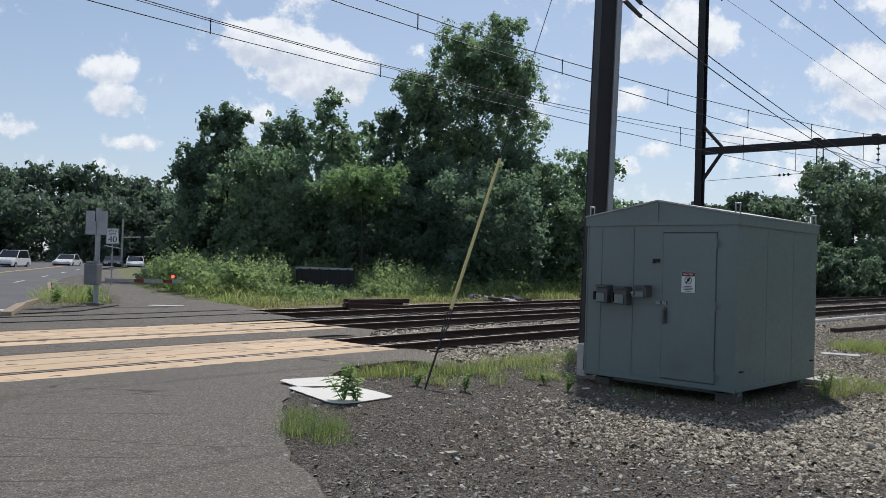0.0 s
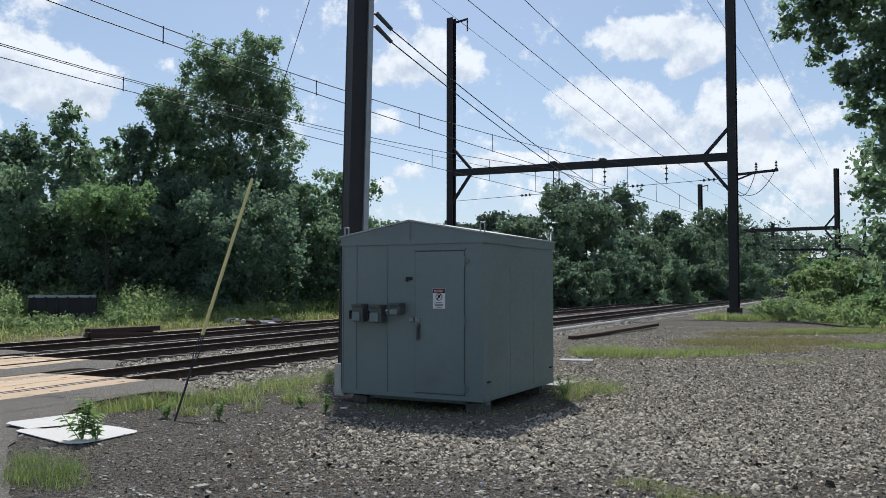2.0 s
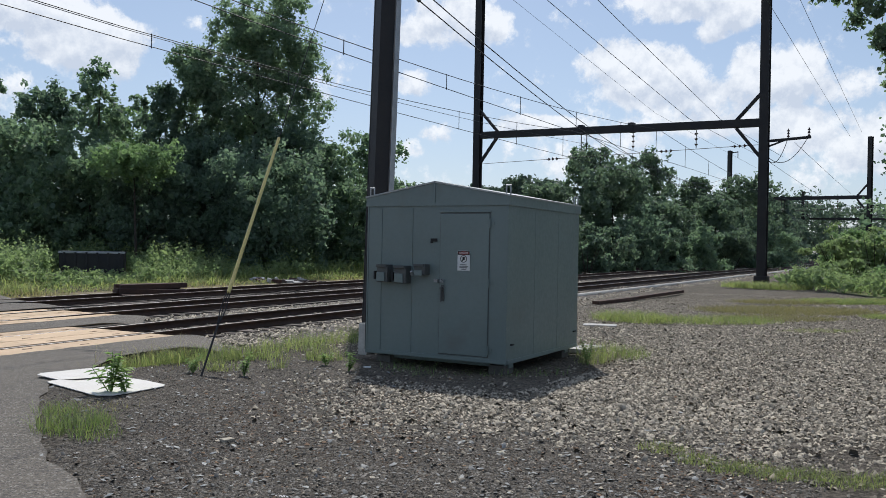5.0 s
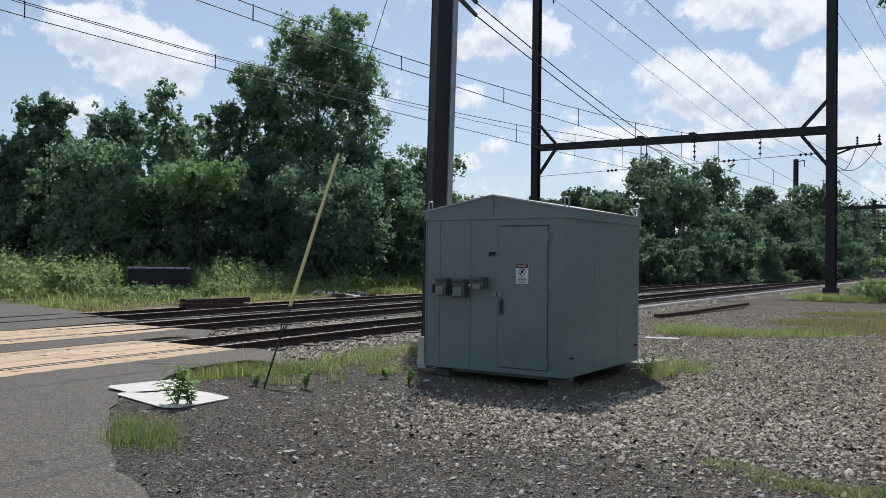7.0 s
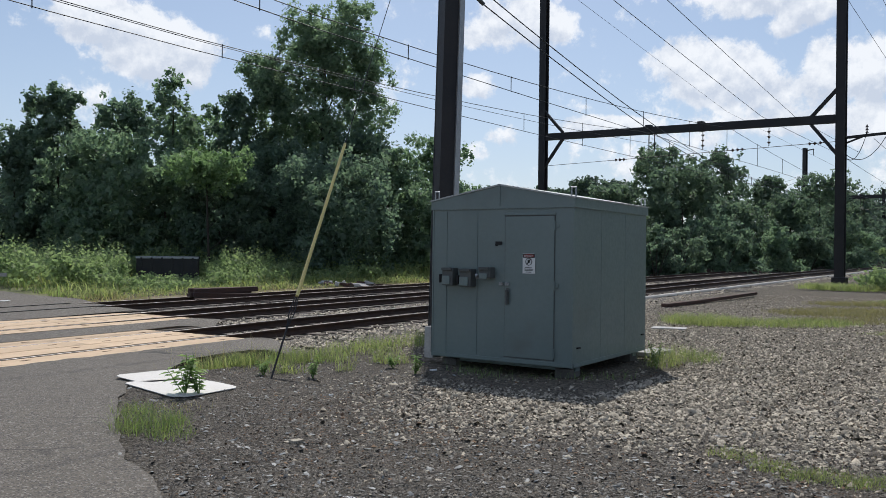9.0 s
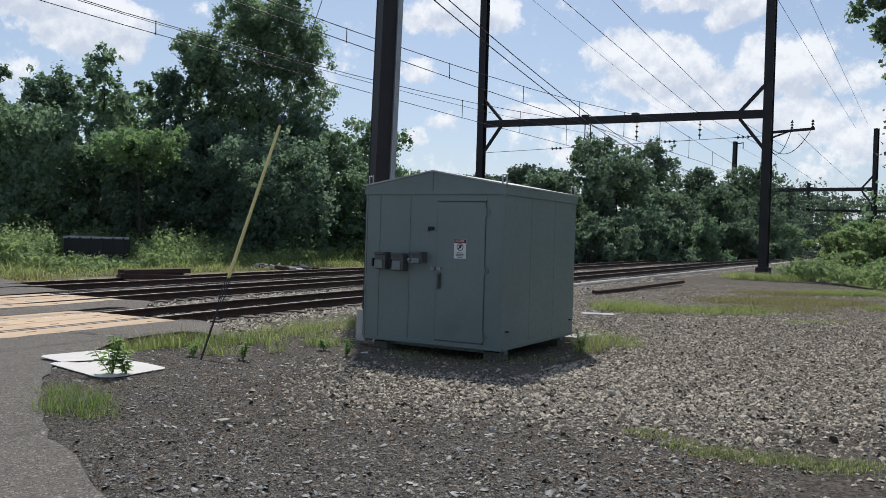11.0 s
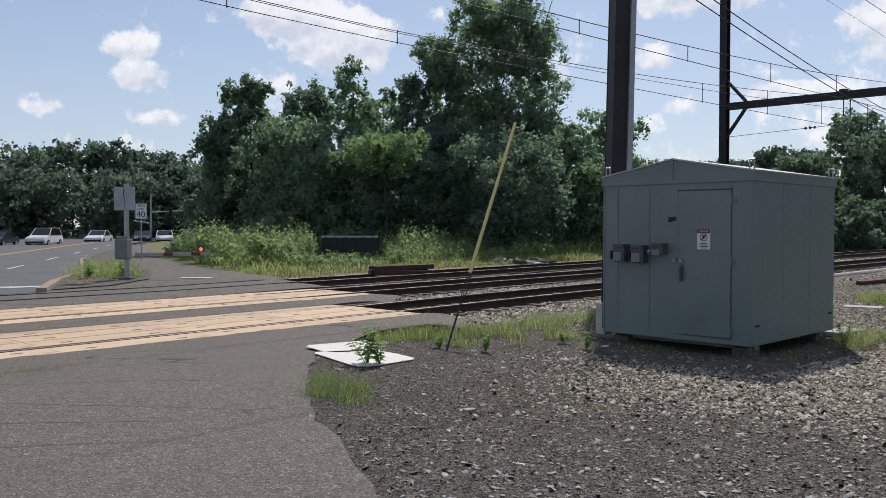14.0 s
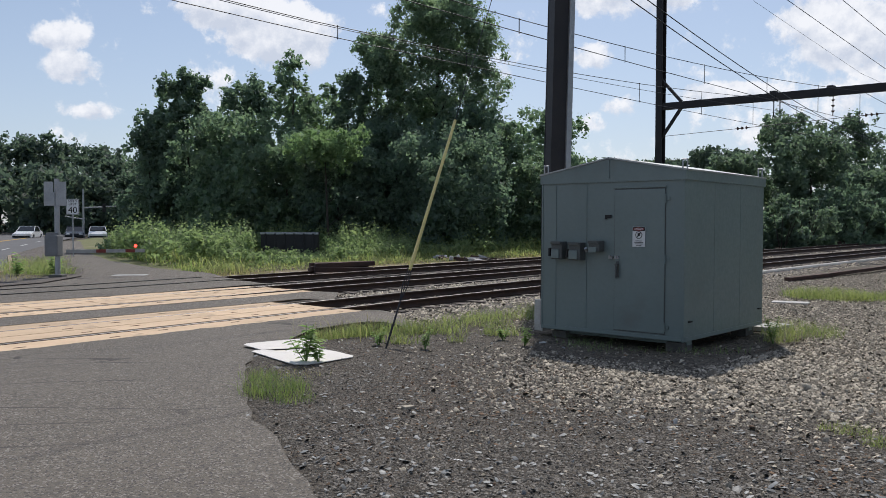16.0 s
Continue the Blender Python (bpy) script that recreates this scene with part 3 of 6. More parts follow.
def crossing(track_n, end, group):
    cross = thing("crossing_deck", None, "worn cream concrete railway crossing panels with dark lifting slots", "crossing", group, "structure")
    lanes = [(track_n - 0.72, track_n - 0.085), (track_n + 0.14, track_n + GAUGE / 2 - 0.004), (track_n + GAUGE / 2 + 0.004, track_n + GAUGE - 0.085), (track_n + GAUGE + GROOVE, track_n + GAUGE + 0.70)]
    length = 2.44
    count = int((end + 14) / length)
    shapes = {}
    for i, (a, b) in enumerate(lanes):
        for j in range(count):
            u1 = end - j * length
            bm = boxed((0, 0, -0.09), (length - 0.006, b - a, 0.18), None, 0.008)
            if i not in shapes:
                slab = part("panel", bm, M_PANEL, cross)
                shapes[i] = slab.data
            else:
                bm.free()
                slab = new("panel", shapes[i])
                slab.parent = cross
            x, y = spot(u1 - length / 2, (a + b) / 2)
            x, y = float(x), float(y)
            slab.matrix_basis = pose(x, y, -0.15 + 0.004 * ((i * 7 + j * 3) % 3 - 1), 0, 0, math.degrees(HEAD))
            if u1 > 2:
                for k in (0, 2):
                    for side in (0.1 if (j + k) % 2 else -0.2,):
                        slot = new("lifting_slot", SLOT)
                        slot.parent = cross
                        x, y = spot(u1 - length * (0.2 + 0.3 * k), (a + b) / 2 + side * (b - a))
                        slot.matrix_basis = pose(x, y, -0.146 + 0.004 * ((i * 7 + j * 3) % 3 - 1), 0, 0, math.degrees(HEAD))
    return cross


slot_bm = boxed((0, 0, 0), (0.17, 0.022, 0.006))
SLOT = bpy.data.meshes.new("lifting_slot")
slot_bm.to_mesh(SLOT)
slot_bm.free()
SLOT.materials.append(surface("worn_slot", (0.30, 0.20, 0.13), (0.20, 0.13, 0.09), rough=0.85, scale=3.0, fine=30.0, bump=0.2))
crossing(12.5, 12.25, "crossing decks")
crossing(16.85, 15.0, "crossing decks")
for n0 in (21.2 - 0.06, 21.2 + GAUGE + 0.06):
    verts, faces = sweep([(-0.06, 0.0), (0.06, 0.0), (0.06, -0.02), (-0.06, -0.02)], np.arange(-14, 16.3, 1.0), n0, 0.024)
    tagged(quick("flangeway_trim", verts, faces, M_BLACK), "dark rail groove in the asphalt", "groove", kind="structure")

# ---- the relay shed ----
SHED_TURN = math.degrees(math.atan2(10.58 - 12.11, 3.48 - 1.85))     # the front runs along the shed's own x
SW, SD, SH = 2.24, 2.70, 2.14


def relay_shed():
    shed = thing("relay_shed", pose(1.85, 12.11, 0.09, 0, 0, SHED_TURN), "grey painted steel railway equipment shed on concrete blocks", "shed")
    # body as a closed shell with a low gabled roof; its front is at y = 0, the shed lies behind it
    bm = boxed((SW / 2, SD / 2, SH / 2), (SW, SD, SH), None, 0.012)
    part("body", bm, M_SHED, shed)
    rise, over = 0.2, 0.02
    z0 = SH
    bm = bmesh.new()
    ys = (-over, SD + over)
    lower = [(-over, z0 - 0.02), (SW + over, z0 - 0.02), (SW + over, z0 + 0.10), (SW / 2, z0 + 0.10 + rise), (-over, z0 + 0.10)]
    rings = [[bm.verts.new((x, y, z)) for x, z in lower] for y in ys]
    for i in range(5):
        bm.faces.new((rings[0][i], rings[0][(i + 1) % 5], rings[1][(i + 1) % 5], rings[1][i]))
    bm.faces.new(rings[0][::-1])
    bm.faces.new(rings[1])
    bmesh.ops.recalc_face_normals(bm, faces=bm.faces[:])
    roof = part("roof", bm, M_SHED, shed)
    # thin top sheets, their sunlit brightness put into a paler colour
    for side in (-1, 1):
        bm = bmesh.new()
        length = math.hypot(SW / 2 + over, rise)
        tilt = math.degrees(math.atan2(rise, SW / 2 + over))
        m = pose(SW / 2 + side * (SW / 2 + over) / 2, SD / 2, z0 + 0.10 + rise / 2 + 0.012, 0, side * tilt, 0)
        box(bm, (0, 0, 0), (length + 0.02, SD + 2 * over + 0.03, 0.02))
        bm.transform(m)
        part("roof_sheet", bm, M_SHEDROOF, roof, "roof sheet coloured pale as if sunlit")
    bm = boxed((SW / 2, -over - 0.006, z0 + 0.16), (0.03, 0.012, 0.26))
    part("gable_seam", bm, M_SHED, roof)
    # lifting eyes on the eaves
    for x, y in ((0.03, 0.06), (SW - 0.03, 0.05), (SW - 0.03, SD - 0.08), (0.03, SD - 0.08)):
        bm = bmesh.new()
        for dx in (-0.028, 0.028):
            rod(bm, (dx, 0, -0.06), (dx, 0, 0.09), 0.010, sides=8)
        rod(bm, (-0.036, 0, 0.09), (0.036, 0, 0.09), 0.010, sides=8)
        bm.transform(pose(x, y, z0 + 0.16, 0, 0, 25))
        part("lifting_eye", bm, M_GALV, roof, "pale steel lifting eye")
    # wall seams on the front
    for x in (0.245, 0.76):
        part("wall_seam", boxed((x, -0.004, SH / 2 - 0.02), (0.014, 0.010, SH - 0.05)), M_SHED, shed)
    # corner flanges of the front
    for x in (0.012, SW - 0.012):
        part("corner_trim", boxed((x, -0.004, SH / 2), (0.024, 0.012, SH), None, 0.003), M_SHED, shed)
    # door: leaf, frame shadow gap, lintel drip, handle, hasp, hinges
    dx0, dx1, dz0, dz1 = 1.22, 1.965, 0.09, 2.01
    door = part("door", boxed(((dx0 + dx1) / 2, -0.005, (dz0 + dz1) / 2), (dx1 - dx0, 0.03, dz1 - dz0), None, 0.006), M_SHED, shed)
    for x, z, w, h in ((dx0 - 0.004, (dz0 + dz1) / 2, 0.008, dz1 - dz0 + 0.03), (dx1 + 0.004, (dz0 + dz1) / 2, 0.008, dz1 - dz0 + 0.03), ((dx0 + dx1) / 2, dz0 - 0.006, dx1 - dx0 + 0.02, 0.012), ((dx0 + dx1) / 2, dz1 + 0.008, dx1 - dx0 + 0.02, 0.014)):
        part("door_gap", boxed((x, -0.003, z), (w, 0.008, h)), M_BOX, door)
    part("drip_rail", boxed(((dx0 + dx1) / 2, -0.010, dz1 + 0.030), (dx1 - dx0 + 0.04, 0.02, 0.025), None, 0.004), M_SHED, door)
    bm = bmesh.new()
    rod(bm, (1.28, -0.075, 1.0), (1.274, -0.07, 0.80), 0.014, 0.011)
    rod(bm, (1.28, -0.02, 0.985), (1.28, -0.085, 0.985), 0.018)
    box(bm, (1.278, -0.035, 0.92), (0.045, 0.012, 0.22), None, 0.003)
    part("door_handle", bm, M_BOX, door, "dark lever handle")
    for x in (1.172, 1.267):
        bm = boxed((x, -0.03, 1.085), (0.06, 0.035, 0.045), None, 0.004)
        rod(bm, (x, -0.04, 1.10), (x, -0.065, 1.10), 0.012, sides=8)
        part("hasp", bm, M_GALV, door, "bare steel hasp")
    for z in (0.18, 1.08, 1.88):
        bm = bmesh.new()
        rod(bm, (dx1 + 0.012, -0.03, z - 0.06), (dx1 + 0.012, -0.03, z + 0.06), 0.012, sides=8)
        box(bm, (dx1 + 0.012, -0.012, z), (0.11, 0.008, 0.05), None, 0.002)
        part("hinge", bm, M_SHED, door)
    # notice on the door
    sign = part("notice", boxed((1.597, -0.030, 1.37), (0.19, 0.004, 0.27), None, 0.001), M_WHITE, door, "white danger notice with a red and black heading")
    part("notice_heading", boxed((1.597, -0.034, 1.475), (0.18, 0.004, 0.052)), M_BLACK, sign)
    bm = bmesh.new()
    bmesh.ops.create_circle(bm, cap_ends=True, segments=28, radius=0.5, matrix=pose(1.597, -0.0375, 1.475, 90, 0, 0) @ Matrix.Diagonal((0.165, 0.043, 1, 1)))
    part("notice_heading_oval", bm, M_RED, sign)
    text("DANGER", 0.034, pose(1.597, -0.0395, 1.4635, 90, 0, 0), M_WHITE, sign)
    bm = bmesh.new()
    for i in range(20):
        a, b = (2 * math.pi * (i + s) / 20 for s in (0, 1))
        beam(bm, (1.597 + 0.047 * math.cos(a), -0.034, 1.395 + 0.047 * math.sin(a)), (1.597 + 0.047 * math.cos(b), -0.034, 1.395 + 0.047 * math.sin(b)), 0.003, 0.008)
    box(bm, (1.597, -0.035, 1.395), (0.012, 0.003, 0.085), pose(0, 0, 0, 0, 42, 0))
    box(bm, (1.597, -0.034, 1.40), (0.03, 0.003, 0.04), pose(0, 0, 0, 0, -20, 0))
    part("notice_symbol", bm, M_BLACK, sign)
    for i, w in enumerate((0.10, 0.13, 0.12, 0.08)):
        part("notice_line", boxed((1.597, -0.034, 1.315 - 0.020 * i), (w, 0.003, 0.009)), M_BOX, sign)
    # small dark plate beside the door
    bm = boxed((1.115, -0.012, 1.645), (0.10, 0.012, 0.045), None, 0.002)
    box(bm, (1.08, -0.012, 1.615), (0.035, 0.012, 0.02))
    part("name_plate", bm, M_BLACK, shed, "small dark plate")
    # three boxes on the wall
    for i, (x, z, w, h) in enumerate(((0.325, 1.165, 0.18, 0.25), (0.625, 1.155, 0.19, 0.25), (0.94, 1.235, 0.17, 0.15))):
        unit = part("meter_box", boxed((x + 0.03, -0.075, z), (w, 0.15, h), None, 0.012), M_BOX, shed, "dark grey wall-mounted junction box")
        part("box_cover", boxed((x + 0.015, -0.158, z - 0.05), (w * 0.74, 0.025, h * 0.50), None, 0.008), M_SHED, unit)
        part("box_hood", boxed((x + 0.025, -0.14, z + h / 2 - 0.02), (w * 0.95, 0.07, 0.04), None, 0.008), M_BOX, unit)
        if i < 2:
            part("box_lug", boxed((x - 0.1, -0.11, z - 0.03), (0.03, 0.07, 0.12), None, 0.005), M_BLACK, unit)
        else:
            bm = bmesh.new()
            rod(bm, (x - 0.095, -0.12, z - 0.07), (x - 0.095, -0.16, z - 0.03), 0.03, 0.02)
            part("box_lug", bm, M_GALV, unit, "pale metal fitting")
    # overlapping sheets of the side wall, and the flange round its foot
    for y in (SD * 0.34, SD * 0.67):
        part("side_seam", boxed((SW + 0.0005, y, SH / 2 - 0.02), (0.004, 0.008, SH - 0.06)), M_SHED, shed)
    part("base_flange", boxed((SW / 2, -0.006, 0.035), (SW - 0.05, 0.014, 0.05), None, 0.003), M_SHED, shed)
    part("base_flange", boxed((SW + 0.006, SD / 2, 0.035), (0.014, SD - 0.05, 0.05), None, 0.003), M_SHED, shed)
    # small features low on the side wall
    for y in (0.16, SD - 0.16):
        part("side_bracket", boxed((SW + 0.012, y, 0.26), (0.03, 0.09, 0.02), None, 0.003), M_BLACK, shed)
    # pipe box on the far side
    part("side_box", boxed((-0.10, 0.18, 0.18), (0.16, 0.22, 0.46), None, 0.01), M_CONCRETE, shed, "pale box on the shed's side wall")
    part("side_strip", boxed((-0.014, 0.05, SH / 2), (0.025, 0.07, SH - 0.1)), M_BLACK, shed)
    # skids and bearing blocks
    for y in (0.30, SD - 0.30):
        part("skid", boxed((SW / 2, y, -0.03), (SW - 0.12, 0.14, 0.08), None, 0.008), M_SHED, shed)
    for x in (0.22, SW - 0.2):
        for y in (0.28, SD - 0.28):
            part("bearing_block", boxed((x, y, -0.10), (0.24, 0.30, 0.14), None, 0.01), M_BLOCK, shed, "weathered concrete block, darkened for shade")
    return shed


def text(words, size, m, material, parent):
    curve = bpy.data.curves.new("lettering", "FONT")
    curve.body, curve.size, curve.align_x, curve.extrude = words, size, "CENTER", 0.0006
    ob = new("lettering", curve)
    bpy.context.view_layer.update()
    data = bpy.data.meshes.new_from_object(ob.evaluated_get(bpy.context.evaluated_depsgraph_get()))
    bpy.data.objects.remove(ob)
    made = new("lettering", data)
    data.materials.clear()
    data.materials.append(material)
    made.parent = parent
    made.matrix_basis = m
    return made


relay_shed()


# ---- masts, portals and wires ----
def column(bm, x, y, z0, z1, w, d, turn):
    """An H-shaped steel column."""
    m = pose(x, y, 0, 0, 0, turn)
    t = 0.045
    for s in (-1, 1):
        box(bm, (0, 0, 0), (w, t, z1 - z0), None)
    bm.verts.ensure_lookup_table()
    n = len(bm.verts)
    for v in bm.verts[n - 16:n - 8]:
        v.co.y -= (d - t) / 2
    for v in bm.verts[n - 8:]:
        v.co.y += (d - t) / 2
    box(bm, (0, 0, 0), (t, d - 2 * t, z1 - z0))
    for v in bm.verts[n - 16:]:
        v.co.z += (z0 + z1) / 2
        v.co = m @ v.co


def insulator(name, a, b, parent, discs=3, r=0.10):
    """A string of discs from a to b."""
    bm = bmesh.new()
    a, b = Vector(a), Vector(b)
    rod(bm, a, b, 0.022, sides=8)
    for i in range(discs):
        c = a.lerp(b, (i + 0.7) / (discs + 0.4))
        d = (b - a).normalized()
        rod(bm, c - d * 0.035, c + d * 0.05, r, r * 0.45, 12)
    return part(name, bm, M_CERAMIC, parent, "dark brown disc insulator")


def portal(left, right, beam_z, top_z, wide=0.45, arms=True):
    """Two H columns with a cross beam over the tracks."""
    lx, ly, lz = left
    rx, ry, rz = right
    turn = math.degrees(math.atan2(ly - ry, lx - rx))
    p = thing("catenary_portal", None, "dark rusted steel catenary portal over the tracks", "portal", "catenary portals")
    for (x, y, z), s in ((left, -1), (right, 1)):
        bm = bmesh.new()
        column(bm, x, y, z - 0.5, top_z, wide, wide, turn)
        mast = part("mast", bm, M_STEEL, p)
        bm = boxed((x, y, z + 0.1), (wide * 1.5, wide * 1.5, 0.75), pose(0, 0, 0, 0, 0, turn), 0.05)
        part("mast_footing", bm, M_STEEL, mast)
        ax = Vector((lx - rx, ly - ry, 0)).normalized() * s
        base = Vector((x, y, 0))
        bz = beam_z + (0.35 if s < 0 else -0.05)
        for dz in (1.75, -2.05):
            bm = beam(bmesh.new(), base + Vector((0, 0, bz + dz)), base + ax * 1.45 + Vector((0, 0, bz + (0.2 if dz > 0 else -0.2))), 0.16, 0.16)
            part("brace", bm, M_STEEL, mast)
    part("cross_beam", beam(bmesh.new(), (lx, ly, beam_z + 0.35), (rx, ry, beam_z - 0.05), 0.32, 0.42), M_STEEL, p)
    way = Vector((lx - rx, ly - ry, 0)).normalized()
    for s in (0.407, 0.202):
        c = Vector((rx, ry, beam_z - 0.05)).lerp(Vector((lx, ly, beam_z + 0.35)), s)
        insulator("insulator_string", c + Vector((0, 0, -0.25)), c + Vector((0, 0, -1.25)), p)
    for s in (0.59, 0.413):
        c = Vector((rx, ry, beam_z - 0.05)).lerp(Vector((lx, ly, beam_z + 0.35)), s)
        part("beam_clamp", boxed(c + Vector((0, 0, 0.05)), (0.34, 0.42, 0.56), pose(0, 0, 0, 0, 0, turn), 0.03), M_STEEL, p)
    for s in (0.59, 0.57):
        c = Vector((rx, ry, beam_z)).lerp(Vector((lx, ly, beam_z)), s)
        part("hanger_rod", rod(bmesh.new(), c + Vector((0, 0, 0.2)), c + Vector((0, 0, -0.95)), 0.03, sides=6), M_STEEL, p)
    # steadying span below the beam
    a, b = Vector((lx, ly, beam_z - 1.5)), Vector((rx, ry, beam_z - 1.2))
    wire("span_wire", hang(a, b, 0.0, 8), 0.016, p)
    for s in (0.306, 0.704, 0.93):
        c = a.lerp(b, s)
        insulator("span_insulator", c - (b - a).normalized() * 0.45, c + (b - a).normalized() * 0.45, p, 3, 0.095)
    if arms:
        # arm of the feeder wires, outside of the right-hand mast
        c = Vector((rx, ry, beam_z - 1.05))
        arm = part("feeder_arm", beam(bmesh.new(), c, c - way * 2.3 + Vector((0, 0, 0.1)), 0.13, 0.13), M_STEEL, p)
        part("arm_brace", beam(bmesh.new(), c + Vector((0, 0, -0.35)), c - way * 1.0 + Vector((0, 0, 0.0)), 0.08, 0.08), M_STEEL, arm)
        for k in (1.2, 2.2):
            insulator("post_insulator", c - way * k + Vector((0, 0, 0.1)), c - way * k + Vector((0, 0, 0.6)), arm, 3, 0.085)
        for k in (1.2, 2.2):
            wire("jumper_wire", hang(c - way * k + Vector((0, 0, 0.2)), c + Vector((0, 0, -0.6)), 0.9, 14), 0.018, arm)
    # bracket at the top of the left-hand mast
    c = Vector((lx, ly, top_z - 0.35))
    bm = beam(bmesh.new(), c, c - way * 1.25 + Vector((0, 0, 0.1)), 0.09, 0.12)
    beam(bm, c - way * 1.22 + Vector((0, 0, 0.15)), c - way * 1.22 + Vector((0, 0, -0.7)), 0.07, 0.07)
    part("top_bracket", bm, M_STEEL, p)
    return p


PORTALS = [((15.1, 51.9, 0.15), (26.9, 38.6, 0.05), 8.65, 19.2), ((63.0, 97.5, 0.3), (69.6, 80.0, 0.2), 8.5, 15.3), ((112.1, 147.2, 0.3), (120.4, 131.2, 0.3), 8.9, 14.8), ((161.2, 197.7, 0.3), (170.5, 182.0, 0.3), 9.2, 15.0)]
for k, (a, b, bz, tz) in enumerate(PORTALS):
    portal(a, b, bz, tz, arms=k < 3)

# contact and messenger wires over the near and middle tracks
for n_c, drop_start in ((13.25, 2.0), (17.6, 5.0)):
    line = thing("overhead_line", None, "thin dark messenger and contact wires with short hangers", "overhead wire", "overhead lines")
    us = np.arange(-50, 170, 2.0)

    def messenger(u):
        s = (np.asarray(u) - 14.0 + 34.0) % 68.0 - 34.0
        return 7.32 + 0.00115 * s * s

    wire("contact_wire", [(*spot(u, n_c), 7.0) for u in us], 0.013, line)
    wire("messenger_wire", [(*spot(u, n_c), messenger(u)) for u in us], 0.013, line)
    if n_c > 15:
        wire("auxiliary_wire", [(*spot(u, n_c), 0.45 * 7.0 + 0.55 * messenger(u) + 0.1) for u in us], 0.010, line)
    for u in np.arange(-44 + drop_start, 110, 5.6):
        x, y = spot(u, n_c)
        wire("hanger", [(x, y, 6.96), (x, y, (6.96 + float(messenger(u))) / 2), (x, y, float(messenger(u)) + 0.03)], 0.014, line)

# the tall column by the shed with its two cable ends, and the guy wire
COL = (3.45, 20.2)


def feeder_column():
    col = thing("feeder_column", pose(COL[0] - 0.13, COL[1], 0, 0, 1.18, 0), "tall dark steel column with a pale lit edge", "column")
    bm = bmesh.new()
    column(bm, 0, 0, -0.6, 9.0, 0.48, 0.48, 12)
    box(bm, (0, -0.02, 4.1), (0.46, 0.40, 9.5), pose(0, 0, 0, 0, 0, 12))
    part("shaft", bm, M_STEEL, col)
    # added pale strip: the column's sunlit right edge put into colour
    part("lit_edge", boxed((0.23, -0.20, 4.1), (0.13, 0.14, 9.5), pose(0, 0, 0, 0, 0, 12), 0.01), M_GALV, col, "pale strip standing for the column's sunlit edge")
    # unseen slim pole, added to hold the guy without a broad cast shadow
    part("added_top_pole", rod(bmesh.new(), (0, 0, 8.8), (0, 0, 13.2), 0.05, 0.04, 10), M_STEEL, col)
    for dz in (8.40, 8.08):
        wire("copper_lead", [(0.22, -0.09, dz - 0.30), (0.27, -0.08, dz - 0.08), (0.38, -0.02, dz), (0.46, 0.02, dz - 0.01)], 0.026, col, M_COPPER)
        bm = bmesh.new()
        rod(bm, (0.42, 0.0, dz + 0.01), (0.86, 0.22, dz - 0.28), 0.06, 0.05, 12)
        part("cable_end", bm, M_BOX, col, "thick grey cable termination")
    return col


feeder_column()
for k, dz in enumerate((8.40, 8.08)):
    a = (COL[0] + 0.86, COL[1] + 0.22, dz - 0.28)
    tagged(wire("feeder_cable", hang(a, (63.0, 97.4, 12.2 - 0.5 * k), 2.75, 40), 0.016), "thin dark feeder cable", "cable", "feeder cables")
A_GUY, B_GUY = Vector((-0.39, 10.7, 0.0)), Vector((COL[0], COL[1], 12.6))


def guy():
    g = thing("guy_wire", None, "steel guy wire with a yellow plastic guard", "guy wire")
    wire("strand", [A_GUY, A_GUY.lerp(B_GUY, 0.5), B_GUY], 0.007, g, M_STEEL)
    way = (B_GUY - A_GUY).normalized()
    bm = rod(bmesh.new(), A_GUY + way * 1.27, A_GUY + way * 4.22, 0.025, 0.023, 12)
    part("guard", bm, M_YELLOW, g, "yellow plastic guard tube")
    bm = rod(bmesh.new(), A_GUY - way * 0.2, A_GUY + way * 0.75, 0.014, sides=8)
    part("anchor_rod", bm, M_STEEL, g)
    for s in (-1, 1):
        side = way.cross(Vector((0, 1, 0))).normalized() * 0.035 * s
        wire("anchor_strand", [A_GUY + way * 0.7, A_GUY + way * 1.0 + side, A_GUY + way * 1.3 + side * 0.6], 0.008, g, M_STEEL)


guy()


def out(az, slope, d):
    """The place d metres off on the bearing az, at the given rise for each metre."""
    return (d * math.sin(radians(az)), d * math.cos(radians(az)), 1.62 + slope * d)


def through_two(a, b, more):
    """A straight run from beyond a to b."""
    a, b = Vector(a), Vector(b)
    return a + (a - b) * more, b


for a, b, more in (((17.49, 0.313, 53), (28.13, 0.1625, 95), 0.35), ((28.13, 0.1625, 95), (34.5, 0.098, 130), 0.0), ((19.81, 0.3126, 27), (30.2, 0.1555, 47), 0.7), ((30.2, 0.1555, 47), (35.2, 0.106, 60), 0.0),
                   ((23.37, 0.3108, 29), (32.22, 0.153, 49), 0.7), ((32.22, 0.153, 49), (36.0, 0.11, 62), 0.0), ((34.51, 0.2978, 42), (39.88, 0.1297, 101), 0.4), ((36.57, 0.2941, 42), (40.54, 0.1334, 103), 0.4),
                   ((36.68, 0.1253, 48), (40.0, 0.0678, 104), 0.0), ((35.08, 0.1059, 48), (38.08, 0.0684, 104), 0.0)):
    start, end = through_two(out(*a), out(*b), more)
    tagged(wire("power_line", hang(start, end, 0.04, 30), 0.012), "thin dark overhead power line", "wire", "power lines")


# ---- trees and shrubs ----
def unit(rng, n):
    v = rng.normal(size=(n, 3))
    return v / np.linalg.norm(v, axis=1)[:, None]


